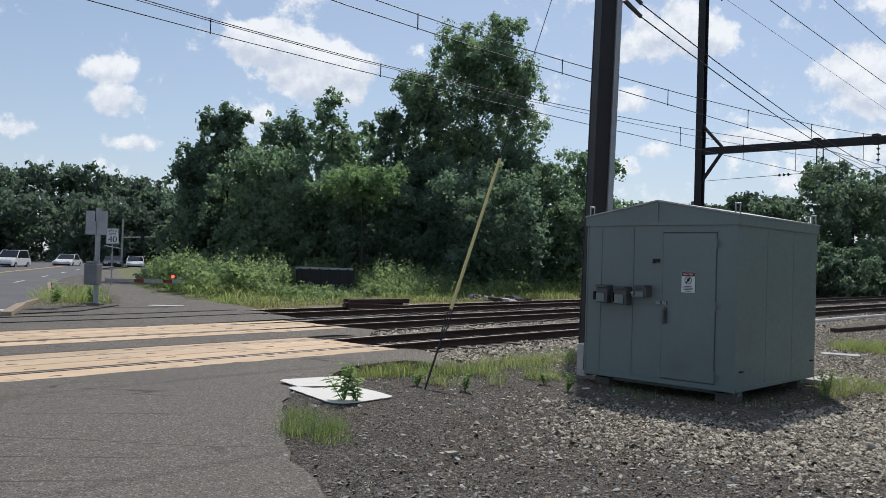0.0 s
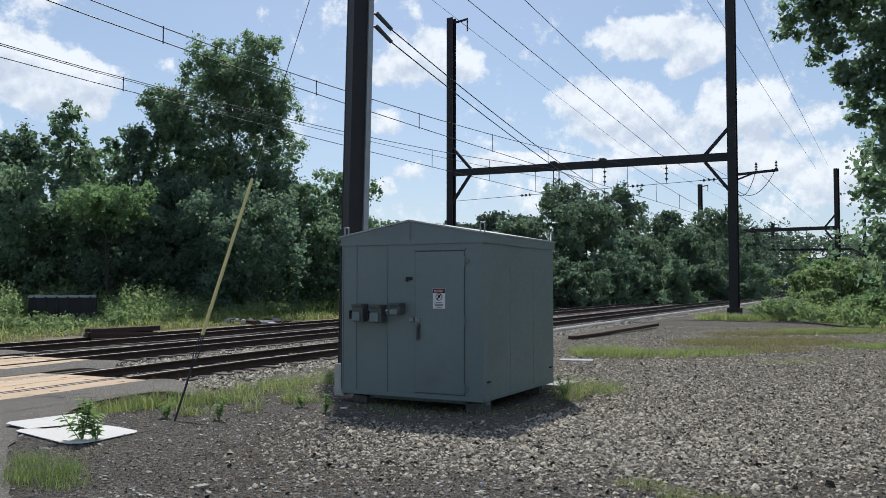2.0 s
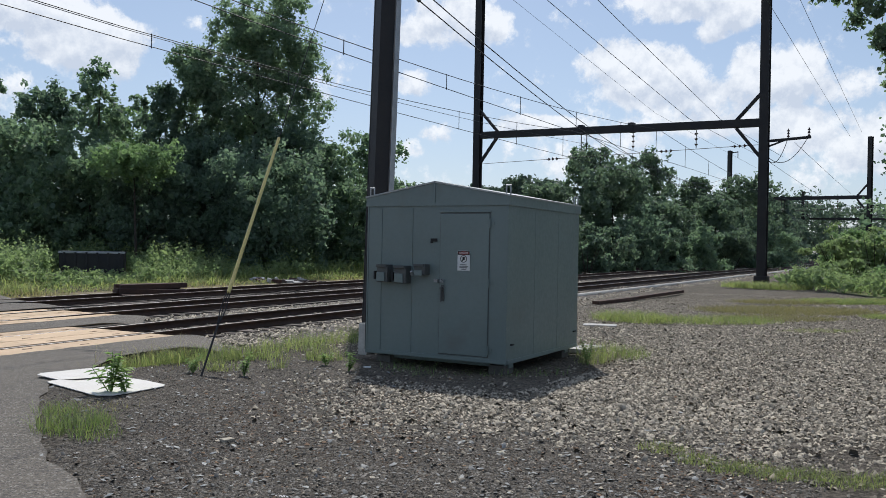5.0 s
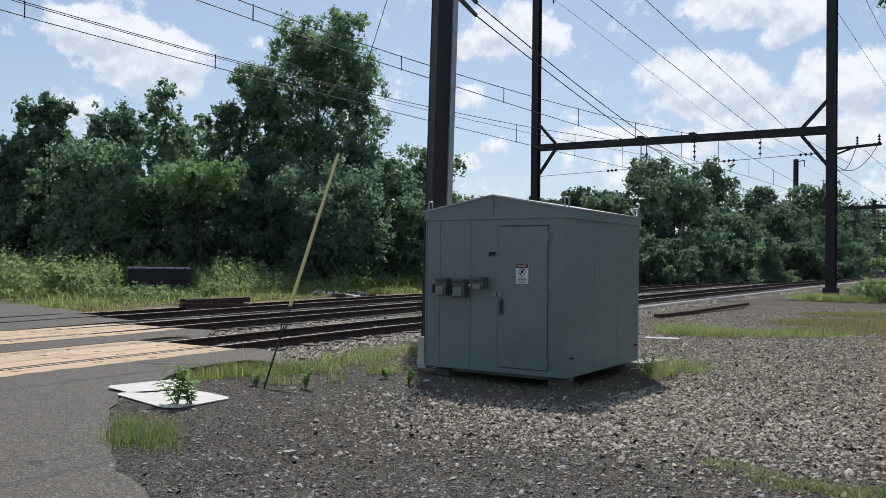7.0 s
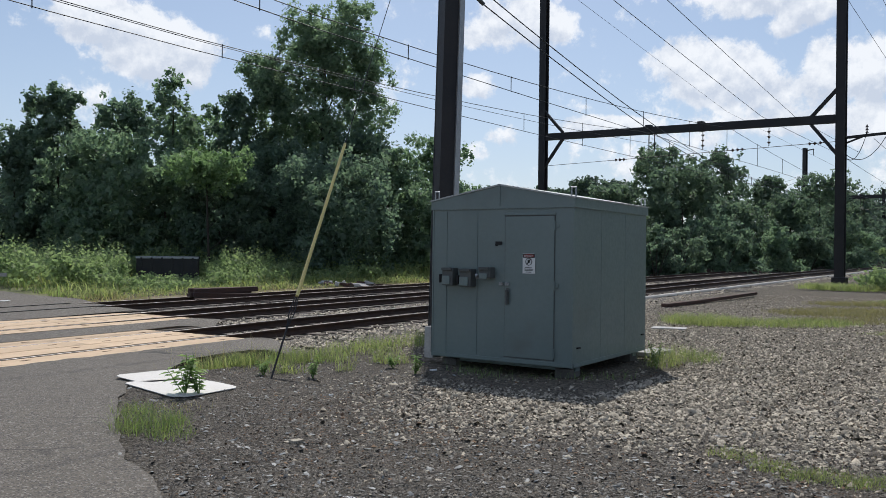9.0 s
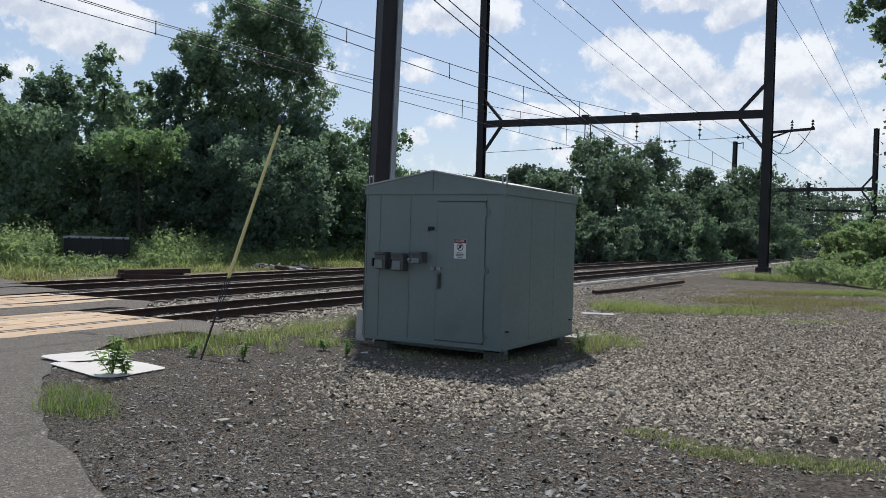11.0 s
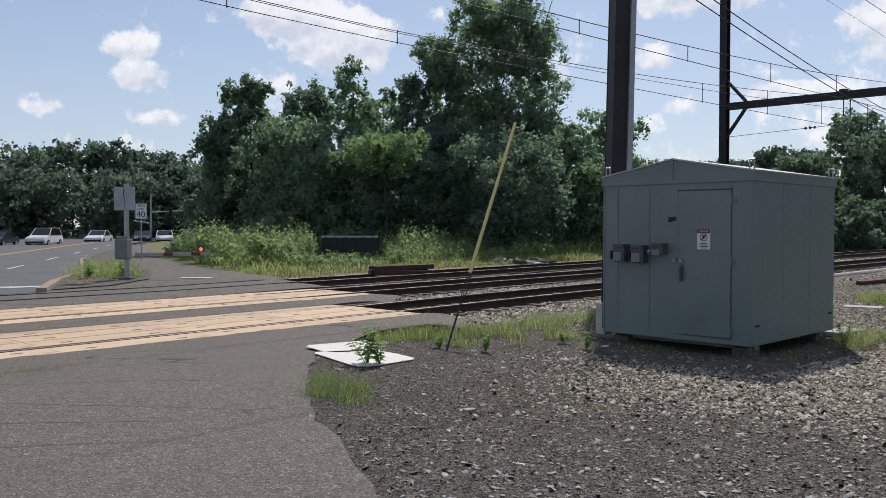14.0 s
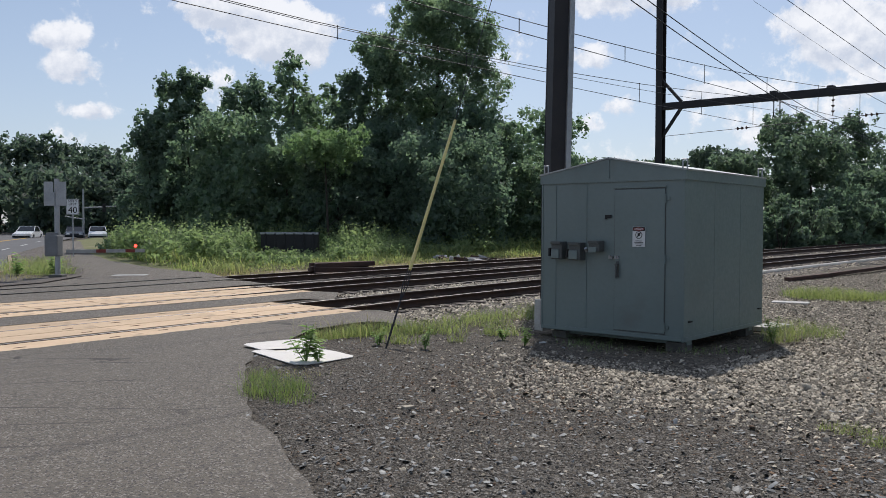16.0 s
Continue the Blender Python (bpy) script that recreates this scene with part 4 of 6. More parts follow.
def leaves(rng, lobes, count, size, inner=0.25, droop=0.0):
    """Diamond leaf clumps over a set of lobes; arrays of places and faces."""
    lobes = np.asarray(lobes, float)
    weight = lobes[:, 3] * lobes[:, 4] + lobes[:, 3] * lobes[:, 5]
    pick = rng.choice(len(lobes), count, p=weight / weight.sum())
    way = unit(rng, count)
    way[:, 2] = np.where(rng.random(count) < 0.35, np.abs(way[:, 2]), way[:, 2])
    core = rng.random(count) < inner
    reach = np.where(core, rng.uniform(0.1, 0.7, count), rng.normal(0.88, 0.17, count))
    c = lobes[pick, :3] + way * lobes[pick, 3:6] * reach[:, None]
    normal = way * 0.6 + unit(rng, count) * 0.85 + np.array((0, 0, 0.2))
    normal /= np.linalg.norm(normal, axis=1)[:, None]
    a = np.cross(normal, unit(rng, count))
    a /= np.linalg.norm(a, axis=1)[:, None]
    a[:, 2] -= droop
    b = np.cross(normal, a)
    s = (size * rng.uniform(0.6, 1.3, count) * np.where(core, 1.9, 1.0))[:, None]
    fold = normal * s * 0.15
    verts = np.stack([c - a * s * 0.55, c + b * s * 0.42 + fold, c + a * s * 0.6, c - b * s * 0.42 + fold], 1).reshape(-1, 3)
    faces = np.arange(count * 4).reshape(-1, 4)
    return verts, faces


def branch_mesh(bm, rng, base, height, spread, r, limbs):
    top = Vector(base) + Vector((rng.uniform(-0.3, 0.3), rng.uniform(-0.3, 0.3), height * 0.9))
    mid = Vector(base).lerp(top, 0.5) + Vector((rng.uniform(-0.25, 0.25), rng.uniform(-0.25, 0.25), 0))
    rod(bm, Vector(base) - Vector((0, 0, 0.3)), mid, r, r * 0.65, 8)
    rod(bm, mid, top, r * 0.65, r * 0.12, 7)
    for i in range(limbs):
        s = rng.uniform(0.25, 0.85)
        a = Vector(base).lerp(top, s)
        ang = rng.uniform(0, 2 * math.pi)
        reach = spread * rng.uniform(0.45, 0.85) * (1.15 - s)
        b = a + Vector((math.cos(ang) * reach, math.sin(ang) * reach, reach * rng.uniform(0.4, 1.0)))
        rod(bm, a, b, r * 0.4 * (1.1 - s), r * 0.06, 6)


def tufts(rng, rows, each=10):
    """Breaks each lobe of a crown into smaller leafy tufts, with gaps between."""
    fine = []
    for x, y, z, rx, ry, rz in rows:
        for way in unit(rng, each):
            s, reach = rng.uniform(0.24, 0.55), rng.uniform(0.4, 1.0)
            fine.append((x + way[0] * rx * reach, y + way[1] * ry * reach, z + way[2] * rz * reach, rx * s, ry * s, rz * s * rng.uniform(0.75, 1.2)))
    return fine


def tree(x, y, top, width, seed, material, label, count=9000, size=0.24, low=0.12, lobes=30, lean=1.0, narrow=0.85, group="trees beyond the railway", category="tree", name="tree"):
    rng = np.random.default_rng(seed)
    z = float(land(x, y))
    h = (top - z) * 0.95
    t = thing(name, pose(x, y, z), label, category, group)
    rows = []
    for i in range(lobes):
        f = low + (1 - low) * (i + rng.uniform(0, 1)) / lobes
        girth = (width / 2) * (math.sin(math.pi * min(1.0, (f - low) / (1 - low) * 0.62 + 0.25)) ** narrow)
        a, d = rng.uniform(0, 2 * math.pi), girth * math.sqrt(rng.uniform(0.05, 0.75))
        r = (width * rng.uniform(0.10, 0.19) * (0.7 + 0.5 * girth / (width / 2))) if width > 4 else width * rng.uniform(0.22, 0.34) * (0.6 + 0.5 * girth / (width / 2))
        rows.append((d * math.cos(a), d * math.sin(a), min(f * h, h - r * 0.8), r, r, r * rng.uniform(0.8, 1.3)))
        if i % 4 == 0:
            rows.append((rng.uniform(-0.15, 0.15) * width, rng.uniform(-0.15, 0.15) * width, min(f * h, h - girth * 0.4), girth * 0.4, girth * 0.4, h * 0.05))
        if i % 2:
            # small sprays that break the outline
            s = r * rng.uniform(0.3, 0.62)
            e = min(girth * rng.uniform(0.85, 1.25), width * 0.6)
            rows.append((e * math.cos(a + 0.6), e * math.sin(a + 0.6), min(f * h + r * 0.4, h - s), s, s, s * 1.5))
    # upright leading shoots that narrow to a point
    for i in range(9):
        a, d, up = rng.uniform(0, 2 * math.pi), width * (0.03 if i == 0 else rng.uniform(0.08, 0.42)), 1.0 if i == 0 else rng.uniform(0.8, 0.96)
        for j in range(3):
            s = width * 0.06 * (1 - 0.27 * j) + 0.04
            rows.append((d * math.cos(a), d * math.sin(a), h * (up - 0.06 + 0.022 * j), s, s, h * 0.024))
    bm = bmesh.new()
    branch_mesh(bm, rng, (0, 0, 0), h, width * 0.5, 0.008 * h + 0.03, 9)
    part("trunk", bm, M_BARK, t)
    quick("crown", *leaves(rng, tufts(rng, rows), count, size), material, t)
    return t


def shrub(x, y, top, width, seed, material, label, count=3500, size=0.2, group="shrubs", name="shrub"):
    rng = np.random.default_rng(seed)
    z = float(land(x, y))
    h = max(top - z, 0.5)
    t = thing(name, pose(x, y, z), label, "shrub", group)
    rows = []
    for i in range(14):
        a, d, f = rng.uniform(0, 2 * math.pi), width * 0.38 * math.sqrt(rng.random()), rng.uniform(0.02, 0.85)
        r = width * rng.uniform(0.14, 0.24)
        rows.append((d * math.cos(a), d * math.sin(a), f * h * (1.1 - d / width), r, r, h * rng.uniform(0.14, 0.24)))
    bm = bmesh.new()
    for i in range(5):
        a = rng.uniform(0, 2 * math.pi)
        rod(bm, (0.1 * math.cos(a), 0.1 * math.sin(a), -0.1), (width * 0.3 * math.cos(a), width * 0.3 * math.sin(a), h * 0.75), 0.04, 0.01, 6)
    part("stem", bm, M_BARK, t)
    quick("crown", *leaves(rng, tufts(rng, rows, 7), count, size), material, t)
    return t


D, MI, LI = L_TREE, L_TREE2, L_LIGHT
for k, (x, y, top, w, mt, count, size, narrow, label) in enumerate((
        (-15.7, 56.5, 11.9, 5.7, D, 9000, 0.26, 0.7, "dark green broadleaf tree with a ragged crown"), (-13.0, 60.5, 12.5, 5.6, D, 8000, 0.26, 0.7, "dark green broadleaf tree with a ragged crown"),
        (-17.3, 54.4, 9.1, 3.8, D, 5500, 0.24, 0.8, "dark leaning broadleaf tree at the wood's edge"), (-11.6, 51.6, 8.7, 6.8, MI, 9000, 0.24, 0.7, "rounded mid-green tree at the wood's edge"),
        (-8.1, 53.3, 12.9, 2.9, MI, 3800, 0.24, 0.9, "slender young tree with sparse pale leaves"), (-8.1, 65.4, 12.2, 5.8, LI, 6000, 0.26, 0.8, "feathery pale green tree in the wood"),
        (-5.2, 59.6, 12.9, 5.2, D, 8000, 0.24, 0.8, "dense dark green tree"), (-7.9, 49.8, 7.3, 6.0, MI, 8000, 0.22, 0.7, "broad low green tree at the wood's edge"),
        (-4.7, 48.2, 6.8, 5.2, D, 7000, 0.22, 0.7, "dark tree draped with pale vines on top"), 
        (-2.24, 60.2, 15.8, 5.6, MI, 9000, 0.23, 0.5, "tall green tree beside a taller one"), (5.5, 53.6, 8.6, 4.8, MI, 6500, 0.22, 0.7, "green tree with drooping branches"),
        (11.2, 69.2, 11.9, 6.0, MI, 6000, 0.26, 0.7, "small rounded tree behind the wood"), (7.0, 50.2, 5.6, 4.6, MI, 6000, 0.2, 0.7, "low leafy tree at the trackside"),
        (1.7, 47.4, 7.2, 7.4, D, 10000, 0.21, 0.6, "dense dark green thicket tree"), (-1.8, 55.5, 9.0, 6.0, D, 7000, 0.24, 0.6, "dense dark green tree"), (3.8, 57.5, 10.0, 6.0, D, 7000, 0.24, 0.6, "dense dark green tree"))):
    tree(x, y, top, w, 100 + k, mt, label, int(count * 1.62), size * 0.78, 0.03, 40 if w > 5 else 28, narrow=narrow * 0.75)
for k, (x, y, top, w, mt) in enumerate(((32.0, 71.2, 11.8, 6.8, MI), (38.8, 74.6, 11.9, 6.6, MI), (31.2, 66.0, 9.1, 7.6, D), (45.7, 77.6, 10.0, 5.3, D), (52.7, 79.2, 10.6, 7.6, D), (45.9, 73.3, 7.5, 7.0, MI), (37.8, 69.3, 6.8, 7.6, MI), (27.0, 70.5, 8.0, 6.0, D), (60.0, 88.0, 9.0, 7.0, D))):
    tree(x, y, top, w, 200 + k, L_WOOD, "leafy green tree in the trackside wood", 10500, 0.215, 0.02, 34, group="trees along the railway", narrow=0.7)
for k, (x, y, top, w) in enumerate(((45.7, 132.4, 14.2, 9.4), (51.0, 130.5, 14.0, 9.4), (114.2, 151.9, 15.4, 18.9), (127.6, 155.7, 14.1, 17.2), (43.0, 143.6, 13.8, 8.1), (28.5, 126.9, 12.1, 8.3), (36.0, 132.0, 12.0, 9.0), (98.0, 140.0, 12.5, 14.0), (82.0, 116.0, 11.5, 11.0), (72.0, 104.0, 10.5, 9.0), (150.0, 160.0, 14.0, 18.0))):
    tree(x, y, top, w, 300 + k, L_FAR, "distant hazy green tree", 4400, 0.48, 0.0, 30, group="distant trees", narrow=0.35)
for k, (x, y, top, w) in enumerate(((-77.3, 116.6, 13.1, 12.3), (-66.2, 117.5, 13.5, 11.7), (-62.0, 125.1, 15.2, 12.2), (-56.5, 127.8, 14.6, 10.7), (-52.3, 133.9, 14.6, 11.1), (-46.3, 141.9, 14.0, 10.8), (-43.4, 126.3, 11.4, 10.4), (-62.0, 110.1, 9.5, 14.2), (-35.1, 114.6, 11.3, 10.9), (-50.8, 112.1, 9.8, 14.6), (-86.7, 112.8, 12.8, 13.0), (-28.0, 108.0, 10.8, 10.0), (-41.0, 108.0, 8.5, 11.0), (-96.0, 104.0, 13.0, 14.0), (-22.0, 96.0, 10.0, 9.0), (-76.0, 104.0, 8.5, 13.0))):
    tree(x, y, top, w, 340 + k, L_FAR, "distant hazy green tree", 5200, 0.47, 0.0, 34, group="distant trees", narrow=0.3)
for k, (x, y, top, w) in enumerate(((26.3, 56.2, 4.6, 5.6), (31.5, 59.1, 5.2, 5.9), (37.5, 62.5, 4.8, 5.6), (44.2, 67.8, 4.8, 5.8), (23.2, 52.6, 3.2, 3.4), (55.4, 78.3, 5.2, 7.0), (19.0, 52.8, 3.6, 4.8), (13.6, 51.2, 3.2, 4.6), (9.6, 49.4, 2.6, 3.4), (64.0, 88.0, 5.4, 8.0), (50.0, 72.5, 4.2, 5.6))):
    shrub(x, y, top, w, 400 + k, (L_WOOD, D, MI)[k % 3], "tangle of leafy green shrubs at the wood's edge", 4200, 0.19, "trackside shrubs")
for k, (x, y, top, w, mt) in enumerate(((40.2, 49.2, 3.1, 3.8, LI), (43.2, 51.3, 4.3, 5.0, LI), (38.3, 43.6, 3.6, 4.6, LI), (42.0, 44.0, 4.9, 5.2, LI), (40.1, 38.7, 4.9, 5.4, MI), (33.6, 41.8, 1.4, 2.6, LI), (32.6, 39.0, 1.9, 3.8, LI), (33.0, 34.2, 2.1, 4.4, LI), (47.0, 58.0, 4.2, 6.0, LI), (54.0, 62.0, 5.0, 8.0, MI), (29.5, 30.5, 1.5, 3.6, MI), (62.0, 68.0, 5.0, 8.0, MI))):
    shrub(x, y, top, w, 430 + k, (L_MEADOW, L_LIGHT, L_MEADOW)[k % 3], "pale green sumac and weeds on the verge", 4000, 0.175, "verge shrubs")


def overhanging_tree():
    """A big spreading tree on the verge; its lobes are given by bearing, height, radius and distance."""
    rng = np.random.default_rng(450)
    x0, y0 = 20.3, 15.4
    t = thing("tree", pose(x0, y0, float(land(x0, y0))), "large broadleaf tree with overhanging dense dark branches", "tree", "verge trees")
    z0 = float(land(x0, y0))
    rows = []
    for az, z, r, d in ((39.3, 9.4, 0.81, 25), (38.3, 8.8, 0.47, 25), (40.3, 8.4, 0.71, 25), (41.9, 8.9, 1.02, 25), (43.9, 8.1, 1.05, 25), (41.5, 7.4, 0.44, 25), (42.6, 7.1, 0.81, 25),
                        (44.5, 6.5, 1.02, 25), (42.4, 6.3, 0.44, 25), (43.8, 5.2, 0.64, 25), (43.0, 4.3, 0.44, 25), (44.2, 4.0, 0.75, 25), (43.5, 2.9, 0.61, 25), (44.6, 2.0, 0.75, 25), (40.3, 10.2, 0.95, 25),
                        (43.2, 9.9, 1.3, 25), (40.0, 12.0, 1.4, 25), (43.6, 12.5, 1.8, 25), (46.5, 5.0, 1.4, 25), (46.0, 7.5, 1.3, 25),
                        (47.5, 8.0, 2.0, 25), (48.0, 12.0, 2.9, 25), (50.0, 6.0, 2.4, 25), (52.0, 10.0, 3.2, 25), (47.0, 2.4, 1.5, 27), (43.5, 15.5, 2.1, 25), (49.0, 16.0, 3.2, 25), (54.0, 14.0, 3.6, 25), (56.0, 7.0, 3.2, 25), (53.0, 17.5, 2.6, 25)):
        c = np.array((d * math.sin(radians(az)) - x0, d * math.cos(radians(az)) - y0, z - z0))
        for k in range(9):
            way = unit(rng, 1)[0]
            s = r * rng.uniform(0.28, 0.5)
            rows.append((*(c + way * r * 0.72), s, s, s * rng.uniform(0.7, 1.0)))
        rows.append((*c, r * 0.7, r * 0.7, r * 0.7))
    bm = bmesh.new()
    branch_mesh(bm, rng, (0, 0, 0), 16.0, 6.0, 0.38, 14)
    part("trunk", bm, M_BARK, t)
    quick("crown", *leaves(rng, rows, 85000, 0.125, 0.3), L_TREE2, t)


overhanging_tree()
tree(30.0, 27.0, 9.5, 9.0, 451, MI, "leafy green tree beside a larger one", 13000, 0.18, 0.0, 40, group="verge trees", narrow=0.5)
tree(27.0, 21.0, 7.5, 6.5, 452, MI, "leafy green tree beside a larger one", 15000, 0.14, 0.0, 34, group="verge trees", narrow=0.5)



def cottonwood():
    """The tallest tree: lobes given by their place across, height and radius."""
    rng = np.random.default_rng(470)
    x0, y0 = 1.18, 59.0
    z0 = float(land(x0, y0))
    t = thing("tree", pose(x0, y0, z0), "very tall broad green cottonwood tree", "tree", "trees beyond the railway")
    rows = []
    for dx, z, r in ((2.1, 15.3, 1.2), (-0.3, 14.5, 1.3), (-2.0, 13.8, 1.1), (0.9, 13.5, 1.7), (-2.9, 11.5, 1.2), (3.0, 13.1, 1.2), (-3.2, 10.1, 1.1), (0.0, 11.6, 1.9), (2.9, 11.0, 1.3),
                     (-2.3, 9.4, 1.5), (0.7, 9.3, 2.0), (2.8, 9.0, 1.4), (-0.6, 7.6, 2.0), (2.4, 7.2, 1.9), (-2.8, 7.0, 1.6), (-0.2, 5.6, 2.6), (3.0, 5.2, 2.3), (-3.0, 5.0, 2.0), (0.3, 3.0, 2.6), (-2.8, 2.8, 2.0),
                     (3.0, 2.8, 2.2), (-3.5, 12.3, 1.0), (-3.6, 10.9, 1.0), (-1.2, 14.7, 1.2), (0.6, 14.9, 1.1), (-1.0, 12.9, 1.5), (1.9, 12.0, 1.6), (3.4, 12.2, 1.0), (3.5, 9.8, 1.0), (1.6, 16.2, 0.6), (2.6, 16.0, 0.6), (-0.6, 15.5, 0.5)):
        dx, z, r = dx * 1.18, 1.62 + (z - 1.62) * 1.18, r * 1.18
        dy = rng.uniform(-1.6, 1.6)
        rows.append((dx, dy, z - z0, r, r, r))
        rows.append((dx * 0.7, -dy, z - z0 - 0.4, r * 0.9, r * 0.9, r))
    bm = bmesh.new()
    branch_mesh(bm, rng, (0, 0, 0), 18.0, 4.6, 0.34, 18)
    part("trunk", bm, M_BARK, t)
    quick("crown", *leaves(rng, tufts(rng, rows, 11), 68000, 0.165, 0.22), L_COTTON, t)


cottonwood()
tree(-4.9, 45.6, 7.0, 4.2, 471, L_LIGHT, "pale vines draped over a dark tree", 6000, 0.14, 0.80, 18, narrow=0.4)

# woods that close the view far behind
rng = np.random.default_rng(9)


def far_wood():
    rows = []
    for a in np.arange(0, 360, 1.6):
        d = rng.uniform(230, 300)
        r = rng.uniform(6, 10)
        rows.append((d * math.sin(radians(a)), d * math.cos(radians(a)), rng.uniform(3.0, 6.5), r, r, rng.uniform(5, 7.5)))
    ob = quick("distant_wood", *leaves(rng, rows, 17000, 1.9, 0.1), L_FAR)
    tagged(ob, "distant belt of hazy green woodland", "woodland", kind="stuff")


far_wood()


# ---- grass and weeds ----
def blades(rng, xs, ys, zs, height, width, lean=1.0):
    """Grass blades: two joined quads each, tapering and bending over."""
    n = len(xs)
    ang = rng.uniform(0, 2 * math.pi, n)
    h = height * rng.uniform(0.3, 1.25, n)
    ww = width * rng.uniform(0.7, 1.3, n)
    side = np.stack([np.cos(ang), np.sin(ang), np.zeros(n)], 1)
    bend_way = np.stack([-np.sin(ang), np.cos(ang), np.zeros(n)], 1) * (h * lean * rng.uniform(0.3, 1.6, n))[:, None]
    base = np.stack([xs, ys, zs], 1)
    mid = base + bend_way * 0.3 + np.stack([np.zeros(n), np.zeros(n), h * 0.55], 1)
    tip = base + bend_way + np.stack([np.zeros(n), np.zeros(n), h * (1 - 0.2 * lean)], 1)
    w = ww[:, None] / 2
    verts = np.stack([base - side * w, base + side * w, mid + side * w * 0.8, mid - side * w * 0.8, tip + side * w * 0.12, tip - side * w * 0.12], 1).reshape(-1, 3)
    i = np.arange(n)[:, None] * 6
    faces = np.concatenate([i + np.array([0, 1, 2, 3]), i + np.array([3, 2, 4, 5])])
    return verts, faces


def grass(name, spots, material, label, seed=1):
    """spots: x, y, radius x, radius y, blades, height, width."""
    rng = np.random.default_rng(seed)
    vs, fs, n = [], [], 0
    for x, y, rx, ry, count, height, width in spots:
        r, a = np.sqrt(rng.random(count)) * rng.uniform(0.75, 1.1, count), rng.uniform(0, 2 * math.pi, count)
        xs, ys = x + rx * r * np.cos(a), y + ry * r * np.sin(a)
        v, f = blades(rng, xs, ys, land(xs, ys) - 0.01, height, width)
        vs.append(v)
        fs.append(f + n)
        n += len(v)
    ob = quick(name, np.concatenate(vs), np.concatenate(fs), material)
    return tagged(ob, label, "grass", kind="stuff")


def trodden(x, y):
    """Low growth on the way in to the container and round the heap of debris."""
    low = ((np.abs(x + 0.153 * y) < 1.75) & (y > 31) & (y < 43.5)) | (np.hypot((x - 2.2) / 1.6, y - 38.6) < 2.2)
    return np.where(low, 0.3, 1.0)


def field(name, corner_us, corner_ns, count, height, width, material, label, seed, keep=None):
    """Tall grass over a stretch along the railway."""
    rng = np.random.default_rng(seed)
    u, n = rng.uniform(*corner_us, count), rng.uniform(*corner_ns, count)
    p = u[:, None] * ALONG + (n + bend(u))[:, None] * ACROSS
    if keep is not None:
        p = p[keep(p[:, 0], p[:, 1], rng)]
    tall = trodden(p[:, 0], p[:, 1]) * height * (0.6 + 0.5 * np.sin(p[:, 0] * 0.5 + 1) * np.sin(p[:, 1] * 0.37) + 0.25 * rng.random(len(p)))
    v, f = blades(rng, p[:, 0], p[:, 1], land(p[:, 0], p[:, 1]), np.maximum(tall, height * 0.3), width)
    ob = quick(name, v, f, material)
    return tagged(ob, label, "grass", kind="stuff")


def off_path(x, y, rng):
    edge = np.interp(y, [29, 31, 38, 48, 72, 90], [-7.2, -8.8, -13.4, -18.4, -28.4, -34.0])
    return (x > edge + 0.2 + rng.random(len(x)) * 0.4) & (np.abs(x + 6.5) + np.abs(y - 42.4) > 2.0)


def weedy(name, us, ns, count, height, size, material, label, seed, keep=None):
    """Low leafy weeds in clumps over a stretch along the railway."""
    rng = np.random.default_rng(seed)
    u, n = rng.uniform(*us, count), rng.uniform(*ns, count)
    p = u[:, None] * ALONG + (n + bend(u))[:, None] * ACROSS
    if keep is not None:
        p = p[keep(p[:, 0], p[:, 1], rng)]
    x, y = p[:, 0], p[:, 1]
    hh = height * (0.55 + 0.28 * np.sin(x * 0.9 + 1) * np.sin(y * 0.7) + 0.4 * rng.random(len(x)))
    hh = hh * np.interp(x + 0.25 * (y - 40), [-14, -7, 2], [1.1, 1.05, 0.85])
    hh = np.maximum(hh, 0.25 * height) * trodden(x, y)
    w = rng.uniform(0.16, 0.42, len(x))
    rows = np.stack([x, y, land(x, y) + hh * 0.45, w, w, hh * 0.62], 1)
    ob = quick(name, *leaves(rng, rows, len(x) * (27 if size < 0.11 else 24), size, 0.35), material)
    return tagged(ob, label, "weeds", kind="stuff")


weedy("meadow_weeds", (17, 62), (29.8, 46), 4000, 1.75, 0.105, L_MEADOW, "tall leafy grey-green meadow weeds", 22, off_path)
weedy("meadow_front_weeds", (21, 41), (27.6, 31.0), 420, 1.25, 0.10, L_MEADOW, "clumps of leafy weeds before the wood", 37, off_path)
weedy("meadow_scrub", (17, 60), (40, 50), 500, 1.5, 0.18, L_TREE2, "leafy scrub before the wood", 28, off_path)
field("meadow_grass", (16, 56), (26.5, 46), 14000, 0.85, 0.035, L_GRASS, "tall green meadow grass", 21, off_path)
field("edge_grass", (17, 60), (24.9, 29.5), 15000, 0.36, 0.03, L_GRASS, "short green grass along the railway", 23, off_path)
field("dry_grass", (16.5, 52), (23.4, 26.0), 10000, 0.22, 0.03, L_TAN, "dry straw-coloured grass along the track", 24, off_path)
weedy("trackside_weeds", (46, 110), (24.5, 31.0), 1100, 0.9, 0.17, L_MEADOW, "grass and weeds below the wood", 25)
weedy("verge_weeds", (36, 66), (-14, 6.0), 3000, 1.1, 0.11, L_MEADOW, "leafy weeds on the verge", 29, lambda x, y, r: (x > 24.3 + r.random(len(x)) * 1.6) & (y > 25 + r.random(len(x)) * 3) & (x < 46))
